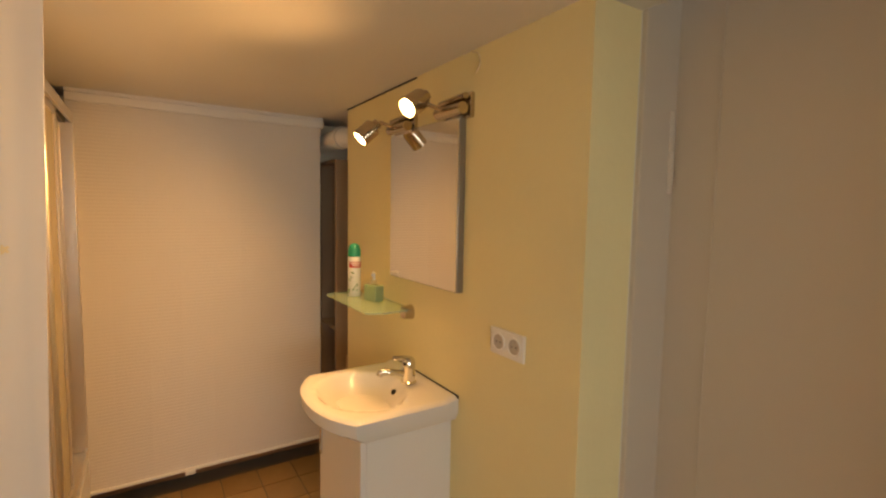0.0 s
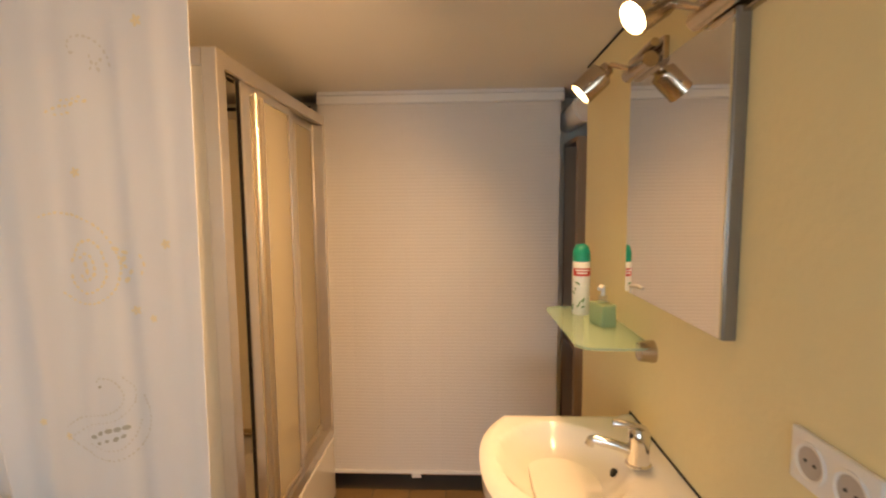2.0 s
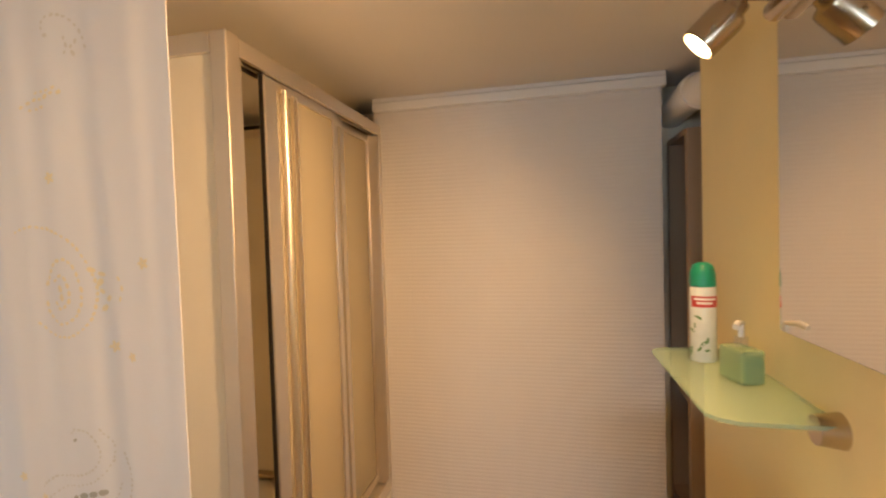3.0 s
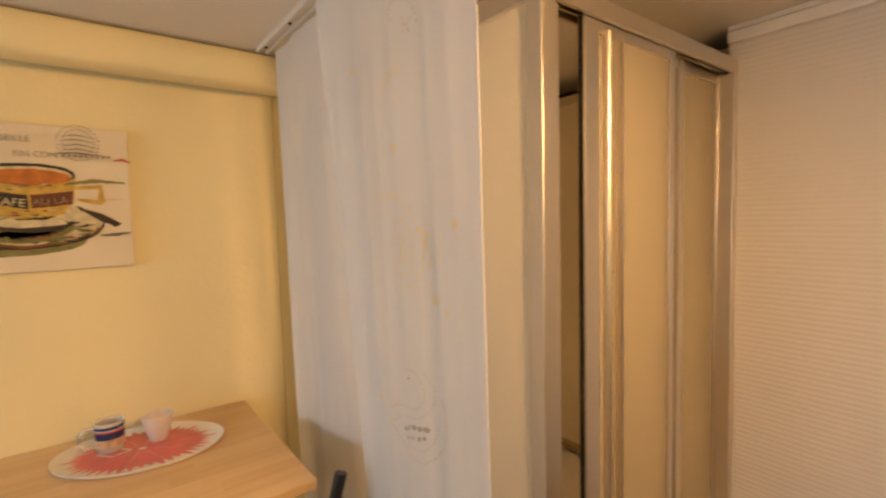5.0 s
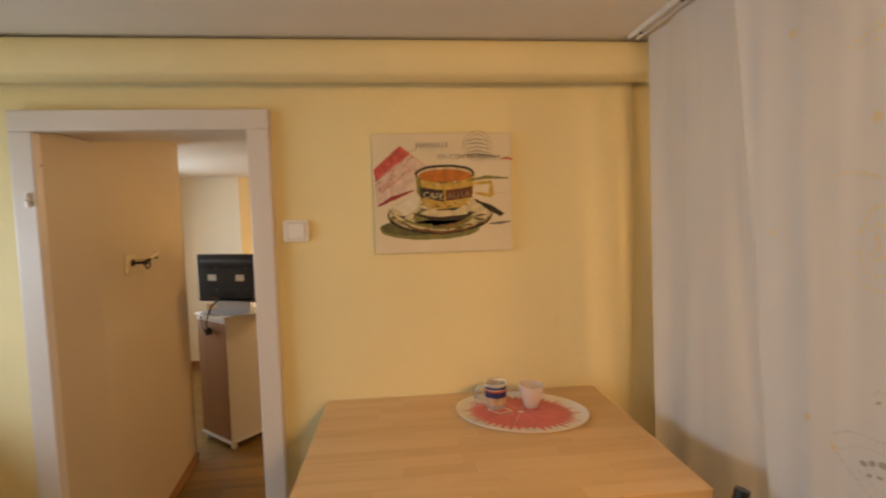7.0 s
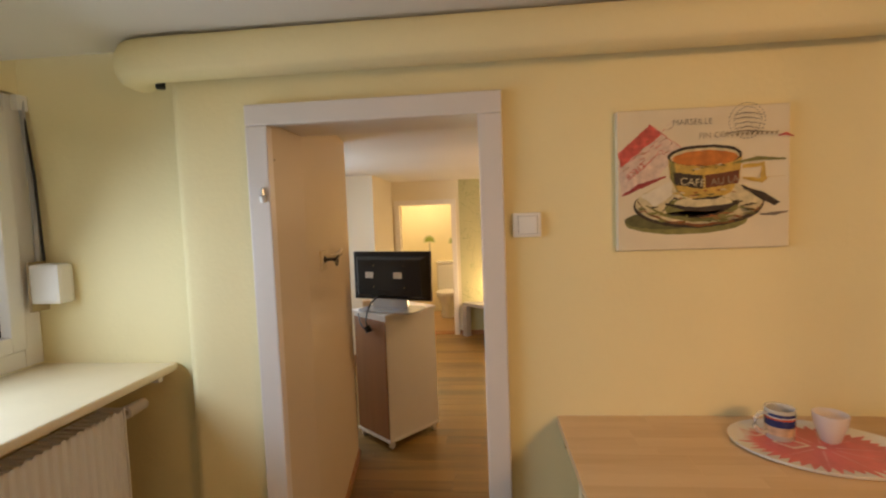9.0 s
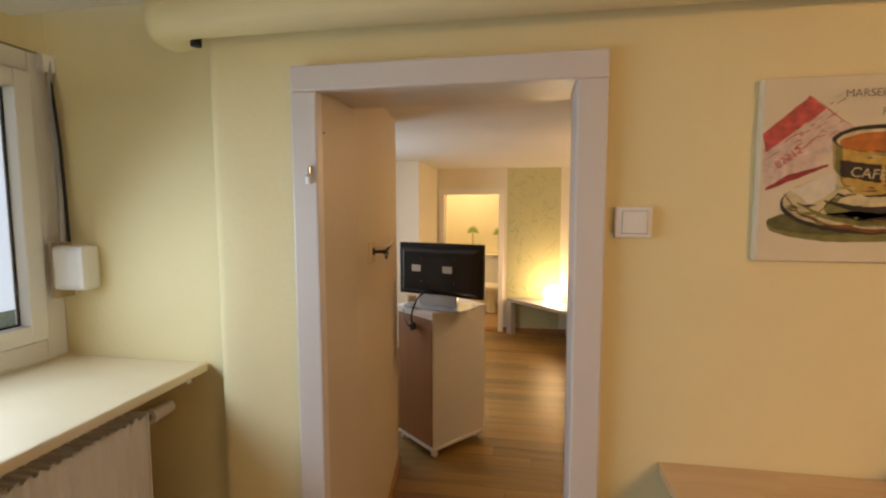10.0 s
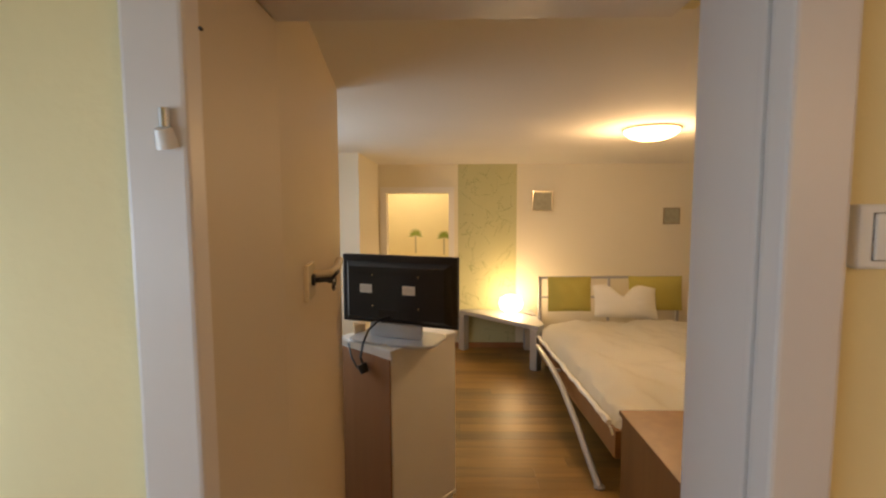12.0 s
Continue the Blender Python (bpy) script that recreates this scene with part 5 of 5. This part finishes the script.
def double_bed():
    b = thing("double_bed", "double bed with walnut frame and bent steel side tubes", "bed", pose(0.947, 2.04, BF, 0, 0, 2.2))
    L, W = 2.28, 1.62
    for x0, x1, y0, y1 in ((0, 0.035, 0, L), (W - 0.035, W, 0, L), (0.035, W - 0.035, 0, 0.035)):
        part("side_board", box(x0, x1, y0, y1, 0.175, 0.345, 0.004), WALNUT, b)
    for side in (-0.09, W + 0.03):
        arc = [(side + 0.03, 1.80, 0.325), (side + 0.01, 1.55, 0.345), (side, 1.20, 0.345), (side, 0.85, 0.30), (side, 0.48, 0.19), (side, 0.16, 0.06), (side, -0.01, 0.0)]
        fine = [tuple(Vector(arc[k]).lerp(Vector(arc[k + 1]), s)) for k in range(len(arc) - 1) for s in (0, 0.5)] + [arc[-1]]
        part("side_tube", tube(fine, 0.022, 14), SILVER, b, "bent satin steel tube", True)
        part("foot_plate", lathe([(0, 0.0), (0.032, 0.0), (0.032, 0.01), (0, 0.012)], 18), SILVER, b, m=pose(side, -0.005, 0))
        part("tube_joint", rod((side, 1.20, 0.30), (0.0 if side < 0 else W, 1.20, 0.29), 0.014), SILVER, b, smooth=True)
    part("mattress", box(0.04, W - 0.04, 0.04, L - 0.02, 0.20, 0.39, 0.03), PILLOWCASE, b)
    for x in (0.05, W - 0.08):
        part("head_post", box(x, x + 0.035, L, L + 0.035, 0.0, 0.935, 0.006), SILVER, b)
    part("head_bar", boxes([(0.085, W - 0.08, L + 0.005, L + 0.03, 0.91, 0.935), (0.085, W - 0.08, L + 0.005, L + 0.03, 0.70, 0.72), (W / 2 - 0.012, W / 2 + 0.012, L + 0.005, L + 0.03, 0.45, 0.91)], 0.004), SILVER, b)
    for x, y in ((0.1, L - 0.2), (W - 0.14, L - 0.2), (W - 0.14, 0.2), (0.5, 0.3)):
        part("support_leg", box(x, x + 0.04, y, y + 0.04, 0, 0.2), WALNUT, b)
    d = thing("duvet", "rumpled cream duvet spread over the double bed", "duvet", pose(0.947, 2.04, BF, 0, 0, 2.2))
    bm = bmesh.new()
    nx, ny = 56, 76
    grid = []
    for i in range(nx + 1):
        col = []
        for j in range(ny + 1):
            u, v = i / nx, j / ny
            x = -0.015 + (W + 0.03) * u
            y = 0.02 + (L - 0.34) * v
            edge = min(u, 1 - u) * W
            puff = 1 - math.exp(-edge / 0.09)
            z = 0.385 + 0.10 * v * puff + 0.075 * puff * (1 - math.exp(-v * 9)) * (1 - 0.4 * max(0, v - 0.85) / 0.15)
            z += 0.050 * puff * noise.noise(Vector((x * 2.6, y * 2.0, 0.3))) + 0.036 * puff * noise.noise(Vector((x * 7 + y * 3, y * 5, 1.7))) + 0.011 * noise.noise(Vector((x * 16, y * 13, 2.2)))
            if u < 0.03 or u > 0.97:
                z -= 0.045
            if j == 0:
                z -= 0.03
            col.append(bm.verts.new((x + 0.015 * noise.noise(Vector((y * 4, 1, 1))) * (u < 0.1), y, z)))
        grid.append(col)
    for i in range(nx):
        for j in range(ny):
            bm.faces.new((grid[i][j], grid[i + 1][j], grid[i + 1][j + 1], grid[i][j + 1]))
    bmesh.ops.solidify(bm, geom=list(bm.faces), thickness=0.02)
    part("cover", bm, BEDDING, d, smooth=True)
    edge = [(0.05 + 1.52 * k / 40, 0.012, 0.385 + 0.012 * noise.noise(Vector((k * 0.35, 2, 5)))) for k in range(41)]
    part("hem", tube(edge, 0.014, 8), BEDDING, d, "stitched foot end hem", True)
    fold = [(-0.02 + 0.012 * noise.noise(Vector((k * 0.4, 7, 1))), 0.05 + 1.9 * k / 40, 0.375 + 0.012 * noise.noise(Vector((k * 0.3, 4, 9)))) for k in range(41)]
    part("side_hem", tube(fold, 0.016, 8), BEDDING, d, smooth=True)


double_bed()


def cushion(name, label, w, h, t, mat, m, category="cushion", pinch=0.10, group="", dent=0.0):
    c = thing(name, label, category, m, group)
    bm = bmesh.new()
    n = 18
    sheets = []
    for side in (-1, 1):
        g = []
        for i in range(n + 1):
            row = []
            for j in range(n + 1):
                u, v = 2 * i / n - 1, 2 * j / n - 1
                bow = (1 - abs(u) ** 3) ** 0.6 * (1 - abs(v) ** 3) ** 0.6
                x = u * w / 2 * (1 - pinch * (1 - v * v))
                z = v * h / 2 * (1 - pinch * (1 - u * u)) + h / 2 - dent * max(0, v) * math.exp(-((u + 0.1) / 0.3) ** 2) - 0.55 * dent * max(0, v) * max(0, abs(u) - 0.55)
                row.append(bm.verts.new((x, side * (t / 2) * bow + 0.01 * noise.noise(Vector((u * 3, v * 3, side + w))) * bow, z)))
            g.append(row)
        sheets.append(g)
    for s, g in enumerate(sheets):
        for i in range(n):
            for j in range(n):
                f = (g[i][j], g[i + 1][j], g[i + 1][j + 1], g[i][j + 1])
                bm.faces.new(f if s == 0 else f[::-1])
    bmesh.ops.remove_doubles(bm, verts=bm.verts, dist=0.0005)
    part("cover", bm, mat, c, smooth=True)


cushion("headboard_cushion", "olive green padded cushion hung on the bed head", 0.46, 0.37, 0.10, OLIVE, pose(1.23, 4.27, 0.50, -4, 0, 2), pinch=0.02, group="bed head cushions")
cushion("headboard_cushion", "olive green padded cushion hung on the bed head", 0.58, 0.37, 0.10, OLIVE, pose(2.15, 4.31, 0.50, -4, 0, 2), pinch=0.02, group="bed head cushions")
cushion("pillow", "large white pillow propped upright with a dented top", 0.66, 0.36, 0.17, PILLOWCASE, pose(1.76, 4.08, 0.47, -22, 3, 2), "pillow", 0.04, dent=0.13)


def corner_table():
    t = thing("corner_table", "silver grey side table standing in the corner by the bed", "side table", pose(0, -0.16, BF))
    part("tabletop", prism([(0.07, 4.99), (0.86, 4.19), (0.93, 4.27), (0.93, 5.02), (0.10, 5.02)], 0.42, 0.465, 0.003), SILVER, t)
    for x, y in ((0.12, 4.95), (0.845, 4.25), (0.875, 4.96)):
        part("leg", box(-0.042, 0.042, -0.042, 0.042, 0, 0.42, 0.003), SILVER, t, m=pose(x, y, 0, 0, 0, -45 if y < 4.5 or x < 0.5 else 0))
    l = thing("table_lamp", "glowing round table lamp on the corner table", "lamp", pose(0.66, 4.66, 0.465 + BF))
    part("base", lathe([(0, 0), (0.075, 0), (0.08, 0.008), (0.05, 0.018), (0, 0.02)], 28), BRUSHED, l, smooth=True)
    part("shade", lathe([(0, 0.02), (0.07, 0.022), (0.115, 0.06), (0.13, 0.115), (0.11, 0.17), (0.06, 0.20), (0, 0.205)], 28), SHADE, l, "lit cream globe shade", True)
    part("cable", tube([(0.075, 0, 0.004), (0.14, 0.01, 0.004), (0.20, -0.10, 0.004), (0.262, -0.16, 0.004)], 0.004, 6), RUBBER, l)
    lamp("table_lamp_bulb", "POINT", Matrix.Translation((0.66, 4.50, 0.65)), 27, BEDWARM, radius=0.09)


corner_table()


def wall_lamp(x, z, label, s):
    w = thing("wall_lamp", label, "wall lamp", pose(x, FW, z), "bedroom wall lamps")
    part("frame", boxes([(-s, s, -0.05, -0.035, -s, -s + 0.007), (-s, s, -0.05, -0.035, s - 0.007, s), (-s, -s + 0.007, -0.05, -0.035, -s + 0.007, s - 0.007), (s - 0.007, s, -0.05, -0.035, -s + 0.007, s - 0.007)], 0.001), BRUSHED, w)
    part("glass", box(-s + 0.007, s - 0.007, -0.047, -0.040, -s + 0.007, s - 0.007), material("speckled_glass", (0.36, 0.35, 0.26), 0.6, vary=0.35, scale=30), w, "unlit speckled glass plate")
    part("mount", box(-s * 0.6, s * 0.6, -0.036, 0.0, -s * 0.6, s * 0.6, 0.003), CREAM, w)


wall_lamp(1.037, 1.675, "unlit square wall lamp with speckled glass plate", 0.115)
wall_lamp(2.53, 1.50, "unlit square wall lamp with bracket in bright mount", 0.095)


def ceiling_lamp():
    c = thing("ceiling_lamp", "lit round opal glass ceiling lamp", "ceiling lamp", pose(1.30, 2.52, CB))
    part("bowl", lathe([(0.172, -0.012), (0.168, -0.03), (0.135, -0.058), (0.085, -0.075), (0, -0.082)], 40), OPAL, c, smooth=True)
    part("rim", lathe([(0.158, 0.0), (0.18, -0.002), (0.18, -0.012), (0.172, -0.014)], 40), BRUSHED, c, smooth=True)
    lamp("ceiling_lamp_bulb", "POINT", Matrix.Translation((1.30, 2.52, CB - 0.16)), 88, BEDWARM, radius=0.15)


ceiling_lamp()


def chest():
    c = thing("chest_of_drawers", "walnut veneer chest of drawers beside the bedroom doorway", "chest of drawers", pose(0.012, 0.045, BF + 0.02))
    part("body", box(0.715, 1.55, 0.34, 1.31, 0.05, 0.728, 0.003), WALNUT, c)
    part("top", box(0.705, 1.56, 0.33, 1.32, 0.728, 0.75, 0.003), WALNUT, c)
    for k in range(3):
        dr = part("drawer_front", box(0.74, 1.53, 1.31, 1.326, 0.08 + k * 0.215, 0.285 + k * 0.215, 0.003), WALNUT, c)
        part("handle", rod((1.05, 1.335, 0.19 + k * 0.215), (1.22, 1.335, 0.19 + k * 0.215), 0.006), ALU, dr)
    part("plinth", box(0.73, 1.54, 0.36, 1.29, -0.02, 0.05), WALNUT, c)


chest()


# ---- bathroom seen through the far doorway ----
def toilet():
    t = thing("toilet", "white ceramic toilet with closed lid and cistern", "toilet", pose(-0.25, 6.10, BF))
    bowl = lathe([(0.0, 0.0), (0.11, 0.0), (0.12, 0.05), (0.10, 0.16), (0.15, 0.30), (0.185, 0.38), (0.18, 0.40), (0, 0.40)], 28)
    for v in bowl.verts:
        v.co.y *= 1.25
    part("bowl", bowl, CERAMIC, t, smooth=True)
    lid = lathe([(0, 0.40), (0.19, 0.40), (0.192, 0.425), (0.17, 0.437), (0, 0.44)], 28)
    for v in lid.verts:
        v.co.y *= 1.25
    part("lid", lid, PLASTIC, t, smooth=True)
    part("cistern", box(-0.19, 0.19, 0.25, 0.48, 0.40, 0.86, 0.03), CERAMIC, t)
    part("cistern_lid", box(-0.20, 0.20, 0.24, 0.495, 0.86, 0.90, 0.012), CERAMIC, t)
    part("support", box(-0.11, 0.11, 0.2, 0.48, 0.0, 0.40, 0.02), CERAMIC, t)


toilet()
for x, z in ((-0.58, 1.19), (-0.14, 1.16)):
    f = thing("flower_decal", "green palm shaped wall sticker on the yellow bathroom wall", "wall sticker", pose(x, 6.598, z))
    bm = bmesh.new()
    for k in range(9):
        a = radians(-10 + 25 * k)
        c, s = Vector((math.cos(a), math.sin(a))), Vector((-math.sin(a), math.cos(a)))
        pts = [c * 0.0, c * 0.06 + s * 0.014, c * 0.12, c * 0.06 - s * 0.014]
        bm.faces.new([bm.verts.new((q.x, -0.001 * (k % 2), q.y)) for q in pts])
    part("leaf", bm, material("sticker_green", (0.24, 0.32, 0.05), 0.6), f)
    part("stem", box(-0.012, 0.012, -0.0015, 0.0, -0.28, 0.0), material("sticker_grey", (0.45, 0.42, 0.28), 0.6), f)
bl = thing("bathroom_lamp", "lit opal bathroom ceiling lamp", "ceiling lamp", pose(-0.6, 5.8, 2.4))
part("bowl", lathe([(0.14, 0.0), (0.14, -0.03), (0.08, -0.07), (0, -0.08)], 28), OPAL, bl, smooth=True)
lamp("bathroom_lamp_bulb", "POINT", Matrix.Translation((-0.6, 5.8, 2.22)), 60, (1.0, 0.76, 0.46), radius=0.1)

# ---- floor pieces ----
floor = bpy.data.objects["floor_kitchen"]
step, tile_mesh = 0.20, None
for i in range(23):
    for j in range(13):
        x, y = -1.42 + i * step, -2.49 + j * step
        if x > 3.25 or y > -0.05:
            continue
        if tile_mesh is None:
            ob = part("tile", box(0.003, step - 0.003, 0.003, step - 0.003, -0.006, 0.0, 0.0015), TILE, floor, m=pose(x, y, K))
            tile_mesh = ob.data
        else:
            ob = new("tile", tile_mesh)
            ob.parent = floor
            ob.matrix_basis = pose(x, y, K)
floor = bpy.data.objects["floor_bedroom"]
rng = random.Random(21)
plank_mesh = None
for r in range(39):
    x = -1.62 - rng.uniform(0, 1.2)
    while x < 4.0:
        a, b = max(x, -1.62), min(x + 1.2, 4.0)
        y = 0.21 + r * 0.12
        if b - a > 0.05:
            if b - a > 1.199:
                if plank_mesh is None:
                    plank_mesh = part("floor_board", box(0.0008, 1.1992, 0.0008, 0.1192, -0.006, 0.0, 0.0), LAMINATE, floor, m=pose(a, y, BF)).data
                else:
                    ob = new("floor_board", plank_mesh)
                    ob.parent = floor
                    ob.matrix_basis = pose(a, y, BF)
            else:
                part("floor_board", box(0.0008, b - a - 0.0008, 0.0008, 0.1192, -0.006, 0.0), LAMINATE, floor, m=pose(a, y, BF))
        x += 1.2
